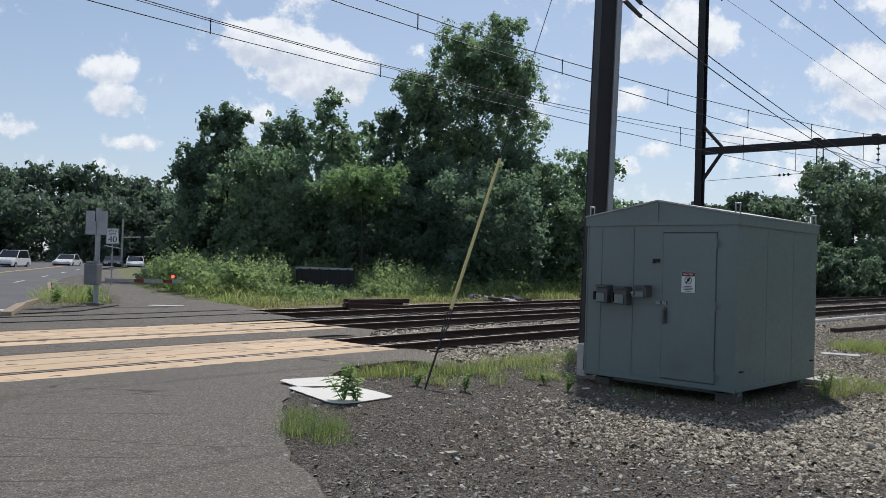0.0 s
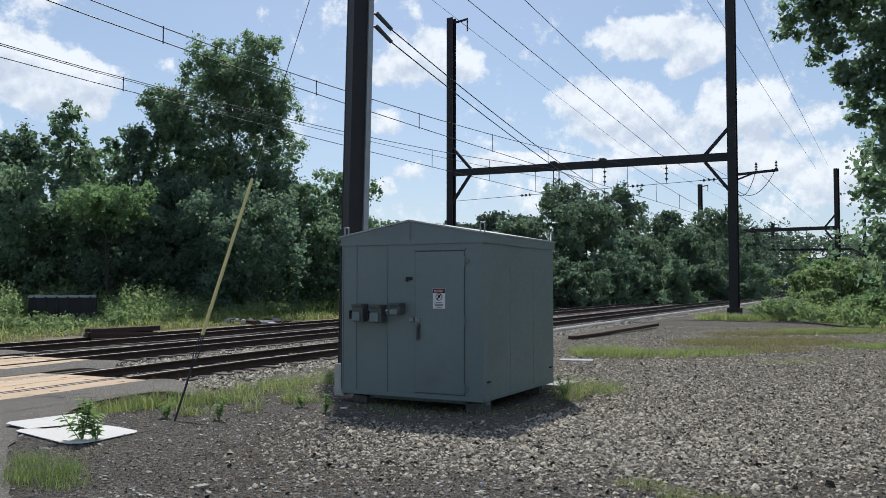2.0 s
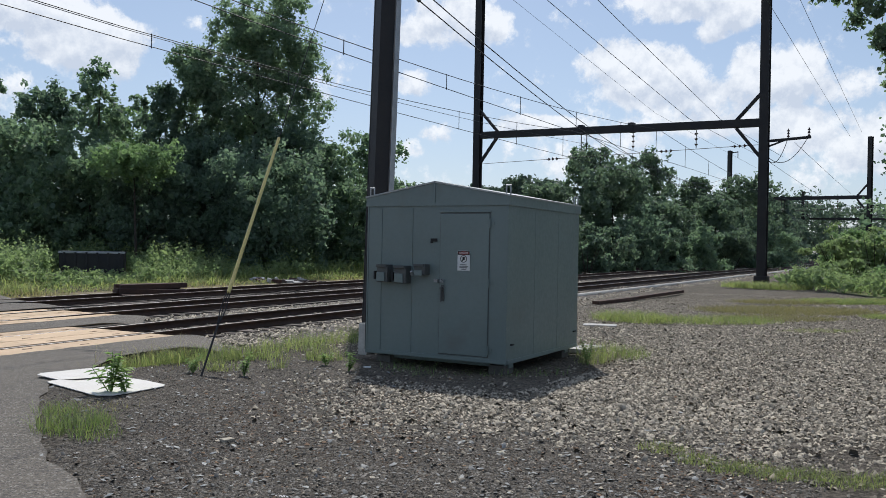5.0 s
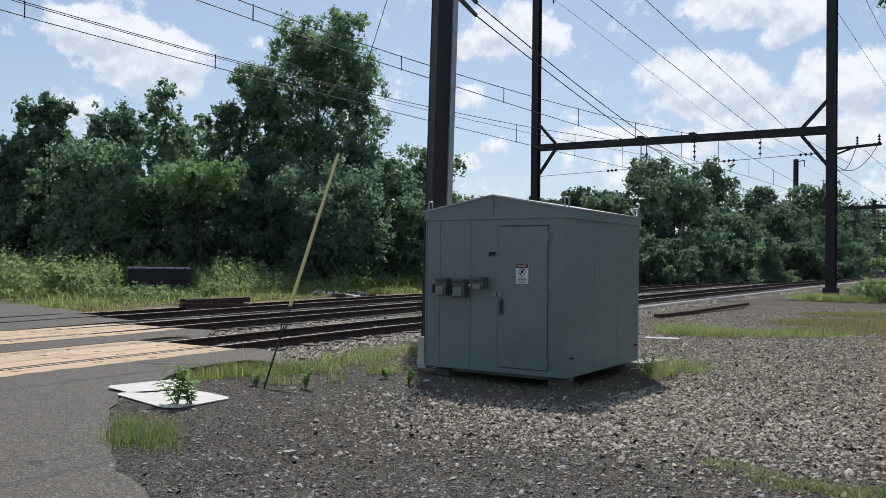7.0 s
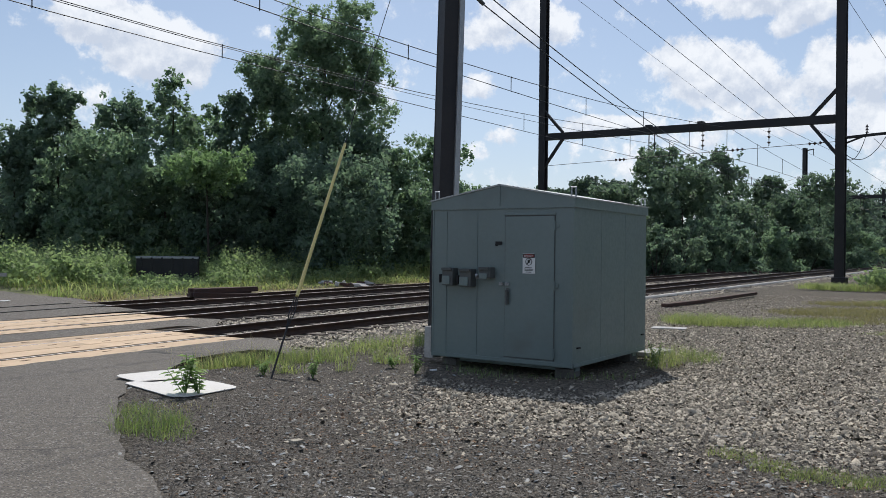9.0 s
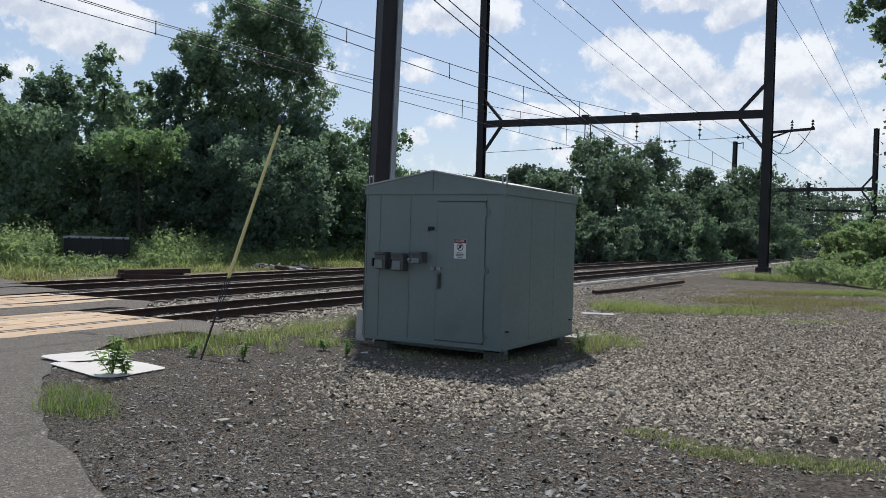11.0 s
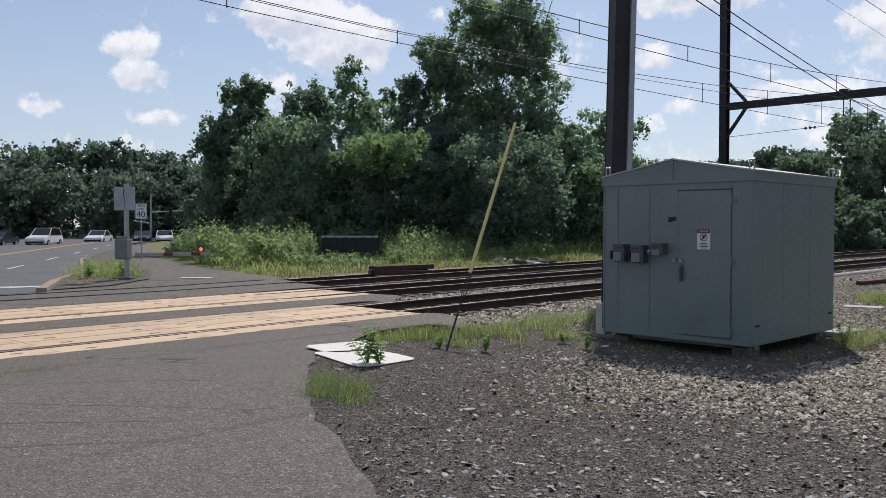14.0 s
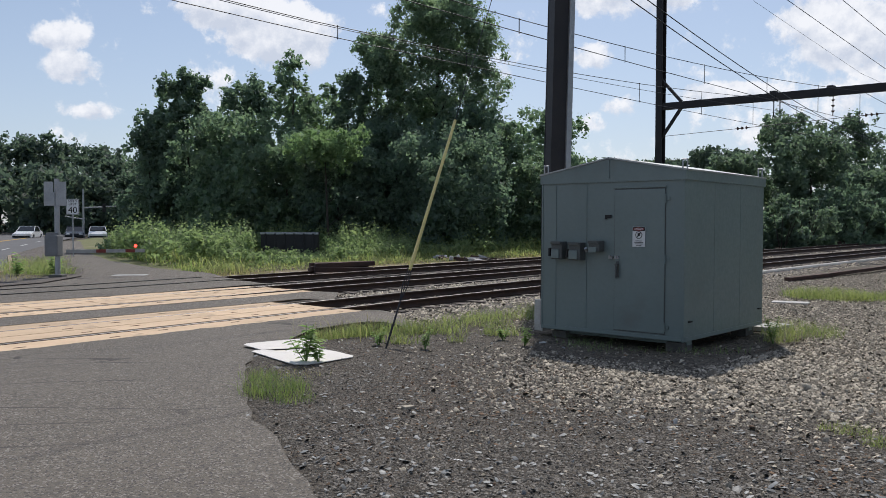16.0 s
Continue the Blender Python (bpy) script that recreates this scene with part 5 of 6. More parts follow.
field("verge_grass", (36, 80), (-14, 6.0), 12000, 0.6, 0.05, L_GRASS, "green grass and weeds on the verge", 26, lambda x, y, r: (x > 25 + r.random(len(x)) * 3) & (y > 22))
grass("mown_grass", [(21.8, 25.6, 2.7, 1.2, 5600, 0.15, 0.02), (24.6, 23.2, 2.0, 1.2, 3000, 0.15, 0.02), (17.8, 19.0, 1.4, 0.9, 2600, 0.12, 0.014), (24.6, 35.0, 2.0, 2.2, 2400, 0.32, 0.02)], L_GRASS, "short bright grass at the yard's edge", 27)
# patches in the yard
grass("yard_grass", [(9.3, 18.5, 0.95, 1.15, 1900, 0.27, 0.0085), (11.2, 18.0, 1.8, 0.95, 2100, 0.20, 0.0085), (12.3, 15.6, 0.99, 0.385, 436, 0.095, 0.00612), 
                    (5.75, 12.2, 0.605, 0.77, 676, 0.2375, 0.0051), (5.2, 11.6, 0.275, 0.275, 174, 0.3325, 0.0051), (3.42, 6.3, 0.22, 0.2, 300, 0.075, 0.004), (3.5, 5.92, 0.2, 0.18, 380, 0.07, 0.004), (3.68, 5.6, 0.3, 0.16, 560, 0.075, 0.004), (3.98, 5.36, 0.35, 0.16, 620, 0.075, 0.004), (4.35, 5.12, 0.42, 0.17, 640, 0.08, 0.004), (4.95, 4.85, 0.5, 0.22, 600, 0.085, 0.004)],
      L_GRASS, "thin yellow-green grass in the gravel", 31)
grass("brown_grass", [(13.6, 18.8, 1.9, 1.0, 2200, 0.12, 0.010), (15.8, 21.4, 3.0, 1.7, 6500, 0.16, 0.011), (18.6, 25.5, 2.0, 1.2, 2400, 0.15, 0.011)], L_BROWN, "low brownish grass thinly spread over the gravel", 38)
grass("weedy_grass", [(-1.2, 12.3, 0.55, 0.605, 764, 0.247, 0.00612), (-0.5, 12.2, 0.66, 0.55, 764, 0.247, 0.00612), (0.25, 12.4, 0.55, 0.44, 546, 0.228, 0.00612), (0.9, 13.4, 0.66, 0.55, 491, 0.247, 0.00612), (1.6, 14.3, 0.88, 0.44, 546, 0.247, 0.00612), (2.6, 15.2, 0.99, 0.44, 382, 0.285, 0.00612),
                      (-0.15, 11.2, 0.275, 0.22, 174, 0.209, 0.0051), (1.25, 12.1, 0.33, 0.275, 283, 0.228, 0.0051), (0.55, 11.3, 0.132, 0.132, 65, 0.285, 0.0051)], L_GRASS, "yellow-green grass along the paved edge", 32)
grass("tuft_grass", [(-1.35, 7.9, 0.352, 0.418, 709, 0.19, 0.00408), (-1.6, 8.6, 0.22, 0.275, 260, 0.1425, 0.00408), (-1.1, 7.5, 0.22, 0.22, 174, 0.114, 0.00408), (-5.35, 9.3, 0.44, 0.55, 457, 0.323, 0.00612), (-5.7, 9.9, 0.44, 0.44, 283, 0.38, 0.00612), (-4.9, 7.8, 0.132, 0.33, 130, 0.152, 0.0051)], L_TUFT, "bushy grass tuft at the asphalt edge", 33)
grass("shed_weeds", [(2.9, 10.75, 0.99, 0.242, 90, 0.12, 0.0051), (3.9, 10.7, 0.55, 0.33, 70, 0.13, 0.0051), (2.3, 11.2, 0.44, 0.275, 90, 0.17, 0.0051)], L_WEED, "weeds in the shade under the shed", 34)
grass("island_grass", [(-13.6, 29.6, 1.1, 1.98, 982, 0.57, 0.0153), (-12.4, 28.4, 0.88, 0.88, 546, 0.475, 0.0153), (-15.6, 34, 1.1, 2.75, 764, 0.57, 0.0153)], L_GRASS, "tall weeds on the verge by the road", 35)
grass("dry_stalks", [(-1, 11.9, 1.1, 0.88, 85, 0.475, 0.004), (-12.4, 25.8, 0.77, 1.32, 283, 0.3325, 0.0102), (-1.3, 8.7, 0.44, 0.33, 96, 0.114, 0.004)], L_TAN, "dry straw-coloured stalks", 36)


def weed(x, y, h, seed, leaf=0.15, stems=5):
    rng = np.random.default_rng(seed)
    t = thing("weed_plant", pose(x, y, float(pave(x, y))), "leafy green weed growing at the gravel edge", "weed", "weeds")
    bm = bmesh.new()
    vs, fs, n = [], [], 0
    for i in range(stems):
        a = rng.uniform(0, 2 * math.pi)
        lean = h * rng.uniform(0.15, 0.42)
        tip = Vector((math.cos(a) * lean, math.sin(a) * lean, h * rng.uniform(0.5, 1.05)))
        rod(bm, (0, 0, -0.03), tip, 0.007, 0.003, 6)
        for j in range(16):
            s = 0.2 + 0.8 * j / 16
            b = np.array(tip) * s
            ang = j * 2.4 + a + rng.uniform(-0.5, 0.5)
            way = np.array((math.cos(ang), math.sin(ang), rng.uniform(-0.1, 0.6)))
            side = np.array((-math.sin(ang), math.cos(ang), 0))
            ln = leaf * rng.uniform(0.7, 1.2)
            vs += [b, b + way * ln * 0.45 + side * ln * 0.26, b + way * ln - np.array((0, 0, 0.3 * ln)), b + way * ln * 0.45 - side * ln * 0.26]
            fs.append((n, n + 1, n + 2, n + 3))
            n += 4
    part("stem", bm, L_WEED, t)
    quick("leaves", vs, fs, L_WEED, t)


weed(-1.28, 9.62, 0.48, 1, 0.11, 6)
weed(-1.12, 9.55, 0.3, 2, 0.10, 4)
for k, (wx, wy, wh) in enumerate(((0.12, 10.65, 0.28), (1.45, 10.95, 0.27), (1.22, 11.5, 0.22), (-0.5, 11.0, 0.24), (4.95, 11.25, 0.36))):
    weed(wx, wy, wh, 20 + k, 0.06, 5)
weed(-13.2, 27.6, 0.8, 5, 0.2)
weed(-12.0, 27.8, 0.7, 6, 0.2)


# ---- things by the crossing ----
def flat_sheet(outline, z, label):
    bm = bmesh.new()
    low = [bm.verts.new((x, y, z)) for x, y in outline]
    face = bm.faces.new(low)
    got = bmesh.ops.extrude_face_region(bm, geom=[face])
    for v in got["geom"]:
        if isinstance(v, bmesh.types.BMVert):
            v.co.z += 0.008
    bmesh.ops.recalc_face_normals(bm, faces=bm.faces[:])
    ob = part("white_board", bm, M_PLATE)
    return tagged(ob, label, "board", "white boards")


flat_sheet([(-2.28, 10.93), (-2.27, 11.06), (-1.56, 11.57), (-1.42, 11.40), (-1.21, 10.66), (-1.77, 10.42), (-1.96, 10.49)], 0.012, "white flat board lying on the asphalt edge")
flat_sheet([(-2.06, 10.35), (-2.03, 10.46), (-1.34, 10.69), (-0.99, 10.33), (-0.76, 10.01), (-0.76, 9.90), (-1.11, 9.49), (-1.23, 9.39), (-1.38, 9.40), (-1.46, 9.48)], 0.012, "white flat board lying over another")


def slab(name, at, size, turn, material, label, category, tilt=0):
    x, y = at
    ob = part(name, boxed((0, 0, size[2] / 2), size, None, min(size) * 0.12), material)
    ob.matrix_basis = pose(x, y, float(land(x, y)) - 0.005, tilt, 0, turn)
    return tagged(ob, label, category)


slab("concrete_slab", (7.85, 17.15), (0.72, 0.42, 0.03), -30, M_CONCRETE, "pale concrete slab lying in the gravel", "slab")
slab("concrete_slab", (5.6, 12.85), (0.75, 0.35, 0.07), 40, M_CONCRETE, "pale concrete slab beside the shed", "slab")
for at, turn, size in (((-0.66, 6.17), 20, (0.075, 0.03, 0.006)), ((0.31, 5.55), -30, (0.10, 0.025, 0.006)), ((0.31, 9.4), 10, (0.05, 0.03, 0.02)), ((1.75, 11.3), 30, (0.09, 0.05, 0.02))):
    slab("paper_scrap", at, size, turn, M_WHITE, "small white scrap on the gravel", "litter")
slab("flat_stone", (-0.05, 7.15), (0.10, 0.07, 0.03), 30, M_STONE, "flat pale stone in the cinders", "stone")


def long_timber():
    a, b = (Vector((x, y, float(land(x, y)) + 0.07)) for x, y in ((10.85, 24.0), (17.4, 30.2)))
    bm = bmesh.new()
    beam(bm, a, a.lerp(b, 0.36), 0.22, 0.10)
    part_ob = part("old_rail_timber", beam(bm, a.lerp(b, 0.34), b + Vector((0, 0, 0.05)), 0.18, 0.11), M_RUST)
    tagged(part_ob, "long dark rusted beam lying on the gravel", "beam")


long_timber()


def stacked(name, at, rows, size, turn, material, label, category, seed):
    rng = random.Random(seed)
    t = thing(name, pose(at[0], at[1], float(land(*at)) + 0.1, 0, 0, turn), label, category)
    for k, count in enumerate(rows):
        for i in range(count):
            bm = boxed((rng.uniform(-0.15, 0.15), (i - (count - 1) / 2) * size[1] * 1.06, size[2] * (k + 0.5) * 1.02), size, pose(0, 0, 0, rng.uniform(-7, 7), rng.uniform(-2.2, 2.2), rng.uniform(-8, 8)), 0.02)
            part("beam", bm, material, t)
    return t


stacked("tie_pile", (-2.75, 30.6), (4, 3, 2), (2.3, 0.24, 0.17), 30, M_RUST, "low pile of old rusty-brown railway ties", "tie pile", 1)
stacked("tie_stack", (8.4, 43.5), (3, 3, 2, 2), (1.1, 0.24, 0.18), 70, M_RUST, "small stack of weathered timber ties", "tie stack", 2)


def container():
    t = thing("steel_container", pose(-6.5, 42.4, float(land(-6.5, 42.4)) + 0.06, 0, 0, 4), "dark steel open-topped container in the grass", "container")
    w, d, h = 2.75, 1.5, 1.15
    for x, y, sx, sy in ((0, -d / 2, w, 0.06), (0, d / 2, w, 0.06), (-w / 2, 0, 0.06, d), (w / 2, 0, 0.06, d)):
        part("side_wall", boxed((x, y, h / 2), (sx, sy, h)), M_DUMP, t)
    part("floor_plate", boxed((0, 0, 0.08), (w, d, 0.08)), M_DUMP, t)
    for x in np.linspace(-w / 2 + 0.2, w / 2 - 0.2, 6):
        part("rib", boxed((float(x), -d / 2 - 0.05, h / 2), (0.09, 0.09, h), None, 0.01), M_DUMP, t)
    for y in (-d / 2, d / 2):
        part("rim", boxed((0, y, h), (w + 0.12, 0.13, 0.11), None, 0.015), M_GALV if y < 0 else M_DUMP, t)


container()
slab("steel_container", (-3.6, 42.8), (1.1, 0.6, 0.55), 8, M_DUMP, "small dark steel box half hidden in weeds", "container")
rng = random.Random(12)
for i in range(30):
    x, y = 1.9 + rng.uniform(-1.4, 2.2), 39.4 + rng.uniform(-0.7, 0.9)
    slab("scrap_board", (x, y), (rng.uniform(0.35, 0.9), rng.uniform(0.12, 0.35), rng.uniform(0.06, 0.2)), rng.uniform(0, 180), (M_CONCRETE, M_RUST, M_TIE)[i % 3], "broken board in a heap of trackside debris", "debris", rng.uniform(-32, 32))


# ---- road side ----
def crossing_signal():
    x, y = -11.6, 27.0
    s = thing("crossing_signal", pose(x, y, -0.15), "grey crossing gate mast with sign backs, seen from behind", "crossing signal")
    part("post", rod(bmesh.new(), (0, 0, -0.2), (0, 0, 3.2), 0.085, 0.08, 14), M_GALV, s)
    part("foundation", boxed((0, 0, 0.0), (0.42, 0.42, 0.25), None, 0.03), M_BLOCK, s)
    for k, (dx, z, w, h) in enumerate(((-0.22, 2.93, 0.30, 0.34), (0.2, 2.93, 0.28, 0.34), (-0.2, 2.55, 0.34, 0.44), (0.2, 2.55, 0.28, 0.44))):
        part("sign_back", boxed((dx, -0.10, z), (w, 0.02, h), None, 0.008), M_GALV, s)
    mech = part("gate_mechanism", boxed((-0.12, 0.0, 1.05), (0.42, 0.42, 0.68), None, 0.04), M_MECH, s)
    part("mechanism_cap", boxed((-0.12, 0.0, 1.42), (0.34, 0.36, 0.10), None, 0.03), M_MECH, mech)
    arm = thing("gate_arm")
    arm.parent = s
    for k in range(8):
        a, b = 0.25 + 0.3 * k, 0.25 + 0.3 * (k + 1)
        bm = beam(bmesh.new(), (a * 0.93, a * 0.36, 0.87), (b * 0.93, b * 0.36, 0.865), 0.04, 0.11)
        part("arm_stripe", bm, M_ARMRED if k in (3, 6) else M_ARM, arm)
    bm = bmesh.new()
    bmesh.ops.create_uvsphere(bm, u_segments=14, v_segments=8, radius=0.05, matrix=pose(2.2, 0.85, 1.03))
    part("arm_lamp", bm, M_LAMP, arm, "small glowing red lamp", True)


M_MECH = surface("mechanism_grey", (0.22, 0.225, 0.23), (0.15, 0.155, 0.16), rough=0.6, scale=3.0, fine=30.0, bump=0.05)
M_ARM = surface("dull_arm_white", (0.40, 0.40, 0.38), (0.30, 0.30, 0.29), rough=0.7, bump=0)
M_ARMRED = surface("dull_arm_red", (0.22, 0.045, 0.035), rough=0.7, bump=0)
M_LAMP = glowing("red_lamp", (1.0, 0.04, 0.03), 6.0)
crossing_signal()


def speed_sign():
    s = thing("speed_sign", pose(-17.45, 42.45, 0.02, 0, 0, 14), "white speed limit sign on a thin post", "road sign")
    part("post", boxed((0, 0.04, 1.3), (0.06, 0.04, 2.9)), M_GALV, s)
    panel = part("sign_panel", boxed((0, 0, 2.44), (0.60, 0.02, 0.78), None, 0.006), M_WHITE, s)
    part("sign_border", boxed((0, -0.011, 2.44), (0.56, 0.004, 0.74)), M_BLACK, panel)
    part("sign_face", boxed((0, -0.014, 2.44), (0.535, 0.004, 0.715)), M_WHITE, panel)
    for words, size, z in (("SPEED", 0.155, 2.66), ("LIMIT", 0.155, 2.51), ("40", 0.44, 2.13)):
        text(words, size, pose(0, -0.018, z, 90, 0, 0), M_BLACK, panel)


speed_sign()


def traffic_signal():
    s = thing("traffic_signal", pose(-35.1, 88.1, -0.15, 0, 0, 20), "thin grey traffic signal pole with a mast arm", "traffic signal")
    part("post", rod(bmesh.new(), (0, 0, -0.2), (0, 0, 5.4), 0.12, 0.09, 10), M_GALV, s)
    part("mast_arm", rod(bmesh.new(), (0, 0, 3.4), (4.2, 0, 3.65), 0.07, 0.05, 8), M_GALV, s)
    part("mast_arm", rod(bmesh.new(), (0, 0, 2.2), (-1.8, 0, 2.5), 0.06, 0.05, 8), M_GALV, s)
    for x, z in ((2.0, 3.4), (3.8, 3.5)):
        head = part("signal_head", boxed((x, -0.05, z), (0.32, 0.25, 0.85), None, 0.03), M_BLACK, s)
        for k in range(3):
            part("visor", rod(bmesh.new(), (x, -0.17, z + 0.27 - 0.27 * k), (x, -0.32, z + 0.27 - 0.27 * k), 0.11, sides=12), M_BLACK, head)


traffic_signal()


def car(name, at, turn, paint, label, high=1.45, length=4.5, suv=False):
    """A car with its nose along +x."""
    c = thing(name, pose(at[0], at[1], -0.14, 0, 0, turn), label, "car")
    w, belt = 1.8, 0.95 if not suv else 1.05
    half = length / 2
    prof = [(-half, 0.35), (-half, 0.8), (-half + 0.15, belt), (half - 1.2, belt), (half - 0.2, belt - 0.2), (half, 0.65), (half, 0.3)]
    bm = bmesh.new()
    rings = [[bm.verts.new((x, s * w / 2 * (0.96 if i in (2, 3, 4) else 1), z)) for i, (x, z) in enumerate(prof)] for s in (-1, 1)]
    k = len(prof)
    for i in range(k):
        bm.faces.new((rings[0][i], rings[0][(i + 1) % k], rings[1][(i + 1) % k], rings[1][i]))
    bm.faces.new(rings[0][::-1])
    bm.faces.new(rings[1])
    bmesh.ops.recalc_face_normals(bm, faces=bm.faces[:])
    bmesh.ops.bevel(bm, geom=bm.edges[:], offset=0.06, segments=2, affect="EDGES")
    part("body", bm, paint, c, smooth=False)
    cab = [(-half + (0.25 if suv else 0.75), belt - 0.02), (-half + (0.45 if suv else 1.25), high), (half - 2.25, high), (half - 1.35, belt - 0.02)]
    bm = bmesh.new()
    rings = [[bm.verts.new((x, s * w / 2 * (0.92 if z < high else 0.76), z)) for x, z in cab] for s in (-1, 1)]
    for i in range(4):
        bm.faces.new((rings[0][i], rings[0][(i + 1) % 4], rings[1][(i + 1) % 4], rings[1][i]))
    bm.faces.new(rings[0][::-1])
    bm.faces.new(rings[1])
    bmesh.ops.recalc_face_normals(bm, faces=bm.faces[:])
    part("window", bm, M_CARGLASS, c, "dark glass")
    top = (cab[1][0] + cab[2][0]) / 2
    part("roof", boxed((top, 0, high), (cab[2][0] - cab[1][0] + 0.1, w * 0.78, 0.05), None, 0.02), paint, c)
    for s in (-1, 1):
        for (x0, z0), (x1, z1) in ((cab[0], cab[1]), (cab[3], cab[2])):
            part("pillar", beam(bmesh.new(), (x0, s * w * 0.465, z0), (x1, s * w * 0.385, z1), 0.06, 0.07), paint, c)
        part("headlight", boxed((half - 0.04, s * 0.62, 0.66), (0.14, 0.36, 0.15), None, 0.03), M_WHITE, c)
        for x in (-half + 0.85, half - 0.9):
            wheel = part("wheel", rod(bmesh.new(), (x, s * 0.72, 0.33), (x, s * 0.93, 0.33), 0.33, sides=20), M_BLACK, c)
            part("rim", rod(bmesh.new(), (x, s * 0.92, 0.33), (x, s * 0.945, 0.33), 0.2, sides=14), M_GALV, wheel)
    part("bumper", boxed((half - 0.02, 0, 0.42), (0.12, w * 0.9, 0.16), None, 0.03), M_BLACK, c)
    return c


M_CARGLASS = surface("car_glass", (0.02, 0.022, 0.025), rough=0.08, bump=0, spec=0.6)
M_CARWHITE = surface("white_car_paint", (0.75, 0.75, 0.75), (0.72, 0.72, 0.72), rough=0.25, bump=0)
M_CARDARK = surface("dark_car_paint", (0.03, 0.034, 0.04), rough=0.2, bump=0)
car("white_suv", (-40.1, 75.4), -82, M_CARWHITE, "white sport utility car on the road", 1.7, 4.7, True)
car("dark_sedan", (-43.3, 73.6), -82, M_CARDARK, "dark blue-grey sedan on the road")
car("white_sedan", (-39.7, 85.6), -80, M_CARWHITE, "white sedan on the road")
car("white_car", (-33.6, 88.0), -69, M_CARWHITE, "white car on the far side road")
car("dark_car", (-36.6, 89.5), -69, M_CARDARK, "dark car on the far side road")


def stripe(name, a, b, width, material, label):
    a, b = Vector((*a, 0)), Vector((*b, 0))
    side = (b - a).normalized().cross(Vector((0, 0, 1))) * width / 2
    n = max(2, int((b - a).length / 3))
    verts = []
    for i in range(n + 1):
        c = a.lerp(b, i / n)
        for s in (-1, 1):
            p = c + side * s
            verts.append((p.x, p.y, float(pave(p.x, p.y)) + 0.022))
    faces = [(2 * i, 2 * i + 2, 2 * i + 3, 2 * i + 1) for i in range(n)]
    tagged(quick(name, verts, faces, material), label, "road marking", kind="structure")


for a, b in (((-29.6, 51.0), (-36.5, 75.0)), ((-36.5, 75.0), (-47.0, 112.0)), ((-22.5, 26.5), (-29.6, 51.0))):
    stripe("center_line", a, b, 0.35, M_YLINE, "yellow centre line on the road")
for k in range(6):
    a, b = Vector((-19.8, 34.4)), Vector((-25.6, 51.9))
    w = (b - a).normalized()
    stripe("lane_line", a + w * (9.1 * k - 0.5), a + w * (9.1 * k + 2.6), 0.16, M_LINE, "white dashed lane line")
stripe("stop_line", (-12.9, 24.0), (-19.0, 21.0), 0.6, M_LINE, "white stop line on the road")
stripe("path_line", (-10.15, 27.9), (-9.05, 27.9), 0.45, M_LINE, "white painted bar on the footway")


def kerb():
    pts = [(-11.85, 22.05), (-13.35, 25.7), (-15.0, 31.0), (-20.9, 43.0), (-31.3, 74.0)]
    bm = bmesh.new()
    for (x0, y0), (x1, y1) in zip(pts, pts[1:]):
        beam(bm, (x0, y0, -0.13), (x1, y1, -0.13), 0.26 if y0 < 24 else 0.15, 0.2)
    tagged(part("kerb", bm, M_KERB), "worn tan concrete kerb along the road", "kerb", kind="structure")
    patch("island_soil", [(-11.9, 22.6), (-11.0, 24.5), (-11.0, 27.4), (-12.4, 31.2), (-16.2, 38.0), (-21.4, 48.0), (-31.2, 73.5), (-31.4, 73.5), (-21.0, 43.5), (-15.0, 31.2), (-13.3, 26.0)], 0.035, M_BALLAST, "dusty soil verge between road and footway", "verge", 2.0, pave)


kerb()


# ---- ties: single pieces close by, one joined mesh further off ----
def ties():
    bm = boxed((0, 0, -0.09), (0.23, 2.6, 0.18), None, 0.01)
    shape = bpy.data.meshes.new("tie")
    bm.to_mesh(shape)
    bm.free()
    shape.materials.append(M_TIE)
    rng = random.Random(5)
    for track, n_c in tracks:
        for u in np.arange(13.2 if n_c < 15 else 16.0, 62, 0.56):
            ob = new("tie", shape)
            ob.parent = track
            x, y = spot(u, n_c + rng.uniform(-0.06, 0.06))
            turn = math.degrees(math.atan2(*(spot(u + 0.5, n_c) - spot(u - 0.5, n_c))[::-1]))
            ob.matrix_basis = pose(x, y, float(railtop(u)) - 0.166 + rng.uniform(-0.012, 0.006), 0, 0, turn + rng.uniform(-1.5, 1.5))
        us = np.arange(62, 200, 0.56)
        verts, faces = [], []
        for u in us:
            k = len(verts)
            z = float(railtop(u)) - 0.168
            for du, dn in ((-0.11, -1.3), (0.11, -1.3), (0.11, 1.3), (-0.11, 1.3)):
                verts.append((*spot(u + du, n_c + dn), z))
            for du, dn in ((-0.11, -1.3), (0.11, -1.3), (0.11, 1.3), (-0.11, 1.3)):
                verts.append((*spot(u + du, n_c + dn), z - 0.12))
            faces += [(k, k + 1, k + 2, k + 3), (k, k + 4, k + 5, k + 1), (k + 1, k + 5, k + 6, k + 2), (k + 2, k + 6, k + 7, k + 3), (k + 3, k + 7, k + 4, k)]
        tagged(quick("far_ties", verts, faces, M_TIE, track), kind="stuff")


ties()

# ---- loose stones ----
ICO_V = np.array([(0.25, 0.15, 0.6), (1.0, 0, -0.2), (0.3, 0.95, -0.15), (-0.85, 0.6, -0.2), (-0.8, -0.65, -0.15), (0.35, -0.95, -0.2)])
ICO_F = np.array([(0, 1, 2), (0, 2, 3), (0, 3, 4), (0, 4, 5), (0, 5, 1)])


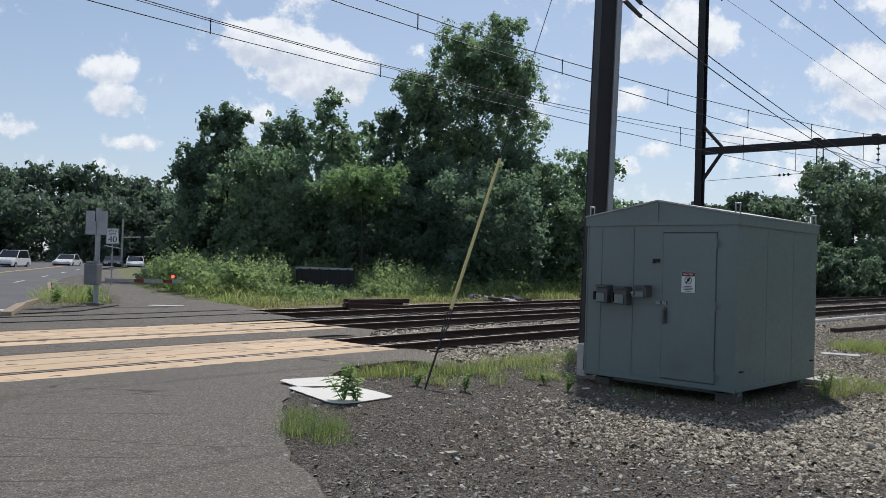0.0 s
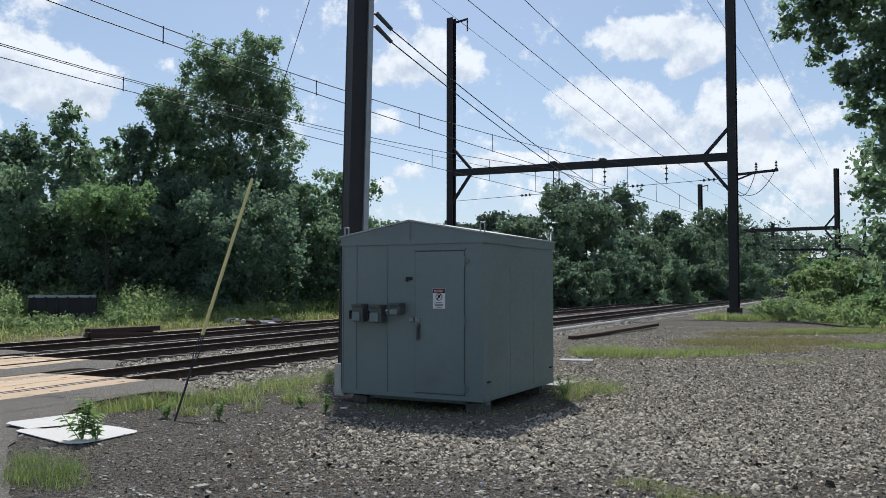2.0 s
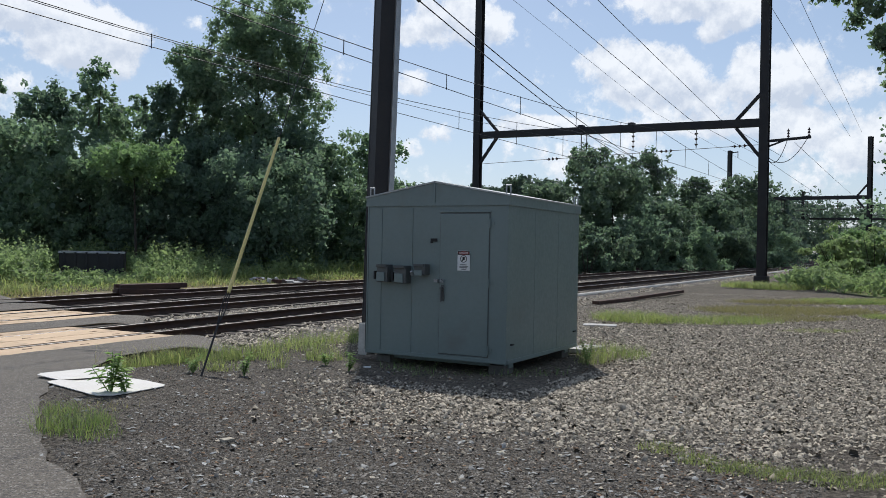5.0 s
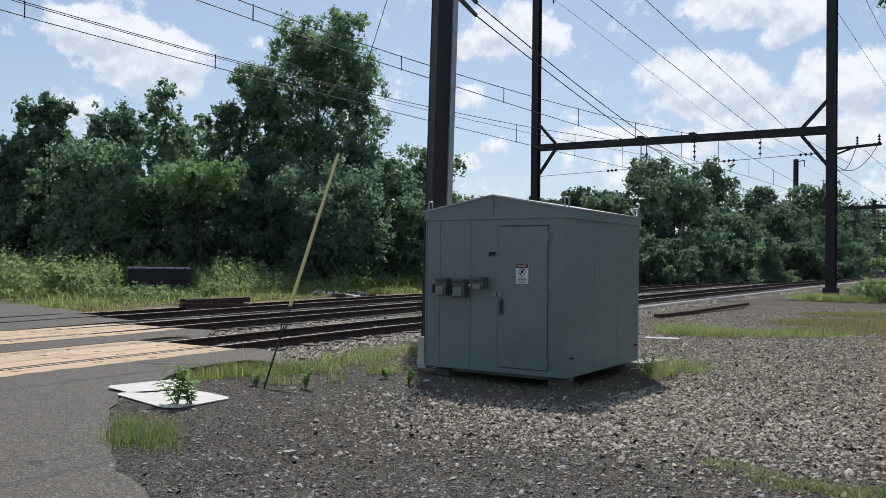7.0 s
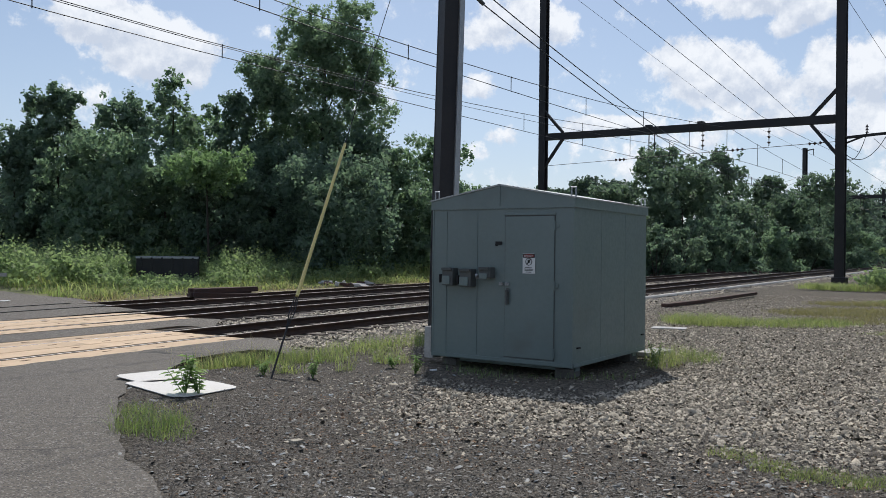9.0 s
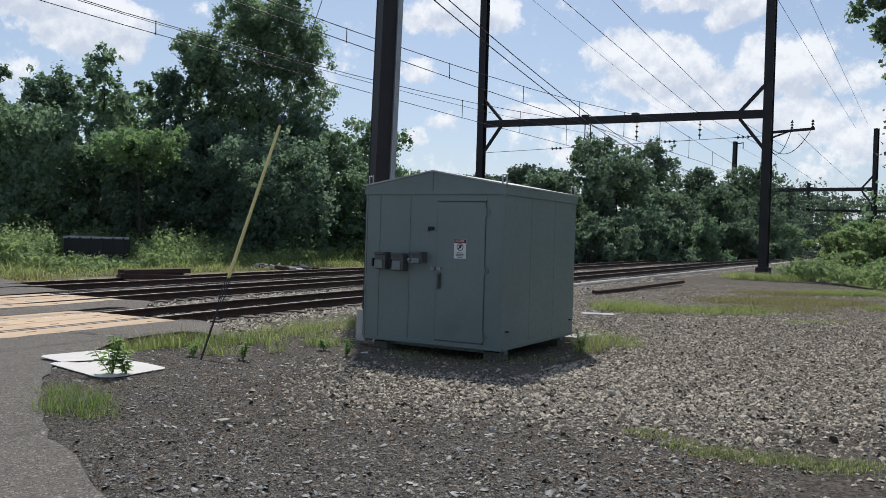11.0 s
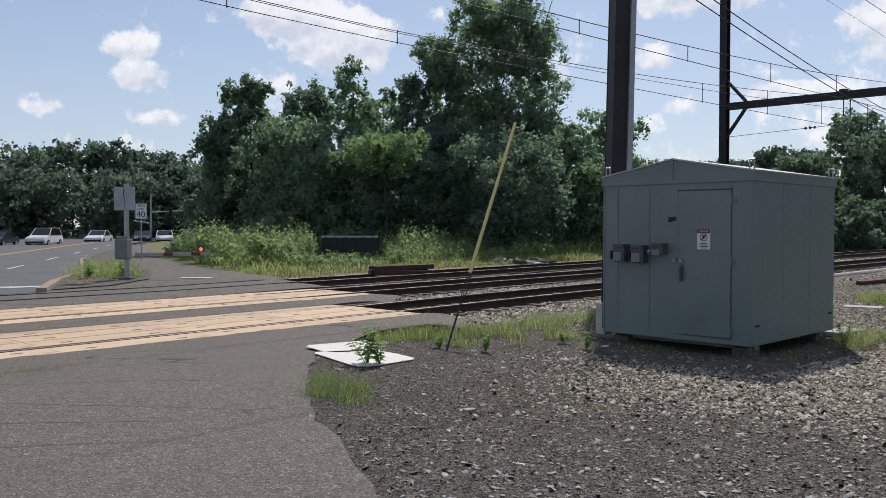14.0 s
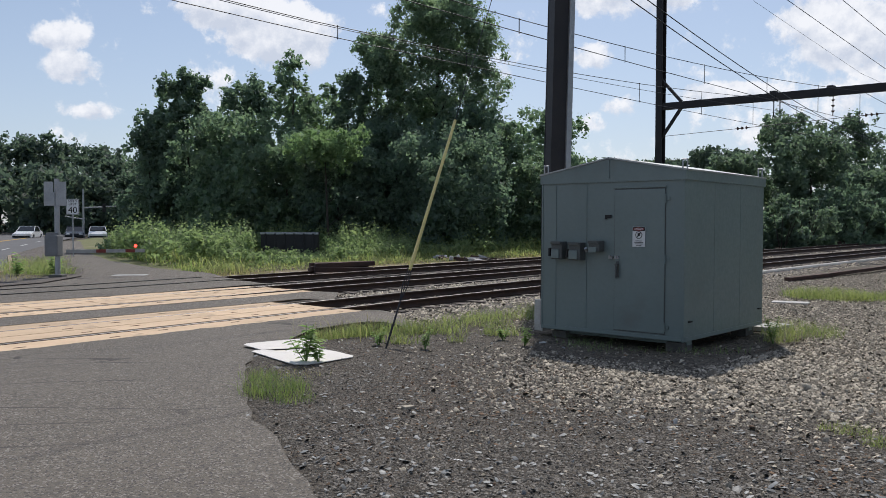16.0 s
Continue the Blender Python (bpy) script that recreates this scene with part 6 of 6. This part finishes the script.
def stones(name, xs, ys, zs, size, flat, material, label, seed, rock=0.4):
    rng = np.random.default_rng(seed)
    n = len(xs)
    v = ICO_V[None] * rng.uniform(0.7, 1.3, (n, 6, 1)) + rng.normal(0, 0.08, (n, 6, 3))
    s = size * rng.lognormal(0, 0.32, n)
    v = v * np.stack([s, s * rng.uniform(0.55, 0.9, n), s * flat * rng.uniform(0.6, 1.2, n)], 1)[:, None]
    tilt = rng.normal(0, rock, n)
    c, si = np.cos(tilt)[:, None], np.sin(tilt)[:, None]
    x, z = v[..., 0] * c - v[..., 2] * si, v[..., 0] * si + v[..., 2] * c
    a = rng.uniform(0, 2 * math.pi, n)
    c, si = np.cos(a)[:, None], np.sin(a)[:, None]
    v = np.stack([x * c - v[..., 1] * si, x * si + v[..., 1] * c, z], 2)
    v += np.stack([xs, ys, zs + s * flat * 0.25], 1)[:, None]
    f = ICO_F[None] + (np.arange(n) * 6)[:, None, None]
    ob = quick(name, v.reshape(-1, 3), f.reshape(-1, 3), material)
    return tagged(ob, label, "gravel", kind="stuff")


def yard_points(rng, count, near, far, spread=(-40, 46)):
    """Places over the yard, denser close by, kept off the paving."""
    d = near * (far / near) ** rng.random(count)
    a = np.radians(rng.uniform(*spread, count))
    x, y = d * np.sin(a), d * np.cos(a)
    u, n = across(x, y)
    edge = np.interp(y, [-6, 1, 3.6, 4.77, 6.73, 8.2, 9.4, 10.6, 12.2, 13.2, 14.1, 14.9], [1.2, 0.6, -0.15, -0.56, -1.31, -1.7, -1.95, -2.0, -1.78, -1.7, -1.1, -0.3])
    keep = (x > edge + rng.normal(0.05, 0.08, count)) & (n < 11.0) & (y > 2.5) & ~((y > 12) & (x < 0.4 + (y - 14) * 0.3))
    return x[keep], y[keep]


def pale_share(x, y, rng):
    """How far the paler crushed stone covers the dark cinders at a place."""
    reach = np.minimum(y - 7.2 + 0.5 * (x - 2.6), x - 1.5) + rng.normal(0, 0.45, len(x)) + 0.5 * np.sin(x * 1.3) * np.sin(y * 0.9)
    return 1 / (1 + np.exp(-(reach - 0.15) * 3.5))


rng = np.random.default_rng(77)
x, y = yard_points(rng, 112000, 3.6, 12, (-20, 38))
share = pale_share(x, y, rng)
dark = rng.random(len(x)) > share
stones("cinder_gravel", x[dark], y[dark], land(x[dark], y[dark]), 0.0092, 0.7, M_CINDER, "small dark cinders and chippings", 78)
x, y = yard_points(rng, 150000, 5.2, 36, (-2, 45.5))
share = pale_share(x, y, rng)
pale = rng.random(len(x)) < share * 0.97 + 0.010
# bare soil under the shed; stone also left out over its shadow, to darken it
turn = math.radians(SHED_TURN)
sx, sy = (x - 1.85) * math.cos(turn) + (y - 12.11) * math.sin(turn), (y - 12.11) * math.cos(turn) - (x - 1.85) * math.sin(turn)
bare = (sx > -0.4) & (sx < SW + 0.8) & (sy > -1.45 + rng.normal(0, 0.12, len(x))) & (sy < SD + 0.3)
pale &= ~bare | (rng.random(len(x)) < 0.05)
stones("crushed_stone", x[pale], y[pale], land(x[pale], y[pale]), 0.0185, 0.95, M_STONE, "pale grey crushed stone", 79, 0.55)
# flat slate chips and brown litter scattered over the cinders
x, y = yard_points(rng, 2600, 4.0, 13, (-20, 34))
chip = rng.random(len(x)) > pale_share(x, y, rng)
x, y = x[chip], y[chip]
stones("slate_chips", x, y, land(x, y) + 0.008, 0.019, 0.35, M_SLATE, "flat grey slate chips in the cinders", 81)
x, y = yard_points(rng, 15000, 4.5, 15, (-16, 36))
brown = (np.sin(x * 1.1 + 0.6) * np.sin(y * 0.8 + 1.3) + rng.normal(0, 0.4, len(x))) > 0.25
x, y = x[brown], y[brown]
stones("leaf_litter", x, y, land(x, y) + 0.008, 0.011, 0.5, M_LITTER, "dry brown leaf and bark litter", 82)
# ballast beside and between the rails
u, n = 12.5 + 75 * rng.random(42000) ** 1.7, rng.uniform(10.5, 16.3, 42000)
off = np.minimum(np.abs(n - 12.5), np.abs(n - 12.5 - GAUGE))
keep = (off > 0.09) & ((n < 11.9) | (n > 14.6) | (rng.random(len(n)) < 0.35)) & ((n < 14.7) | (u > 15.5))
u, n = u[keep], n[keep]
p = u[:, None] * ALONG + (n + bend(u))[:, None] * ACROSS
stones("track_ballast", p[:, 0], p[:, 1], railtop(u) + bed(u, n) - 0.005, 0.038, 1.0, M_STONE, "grey stone track ballast", 80)
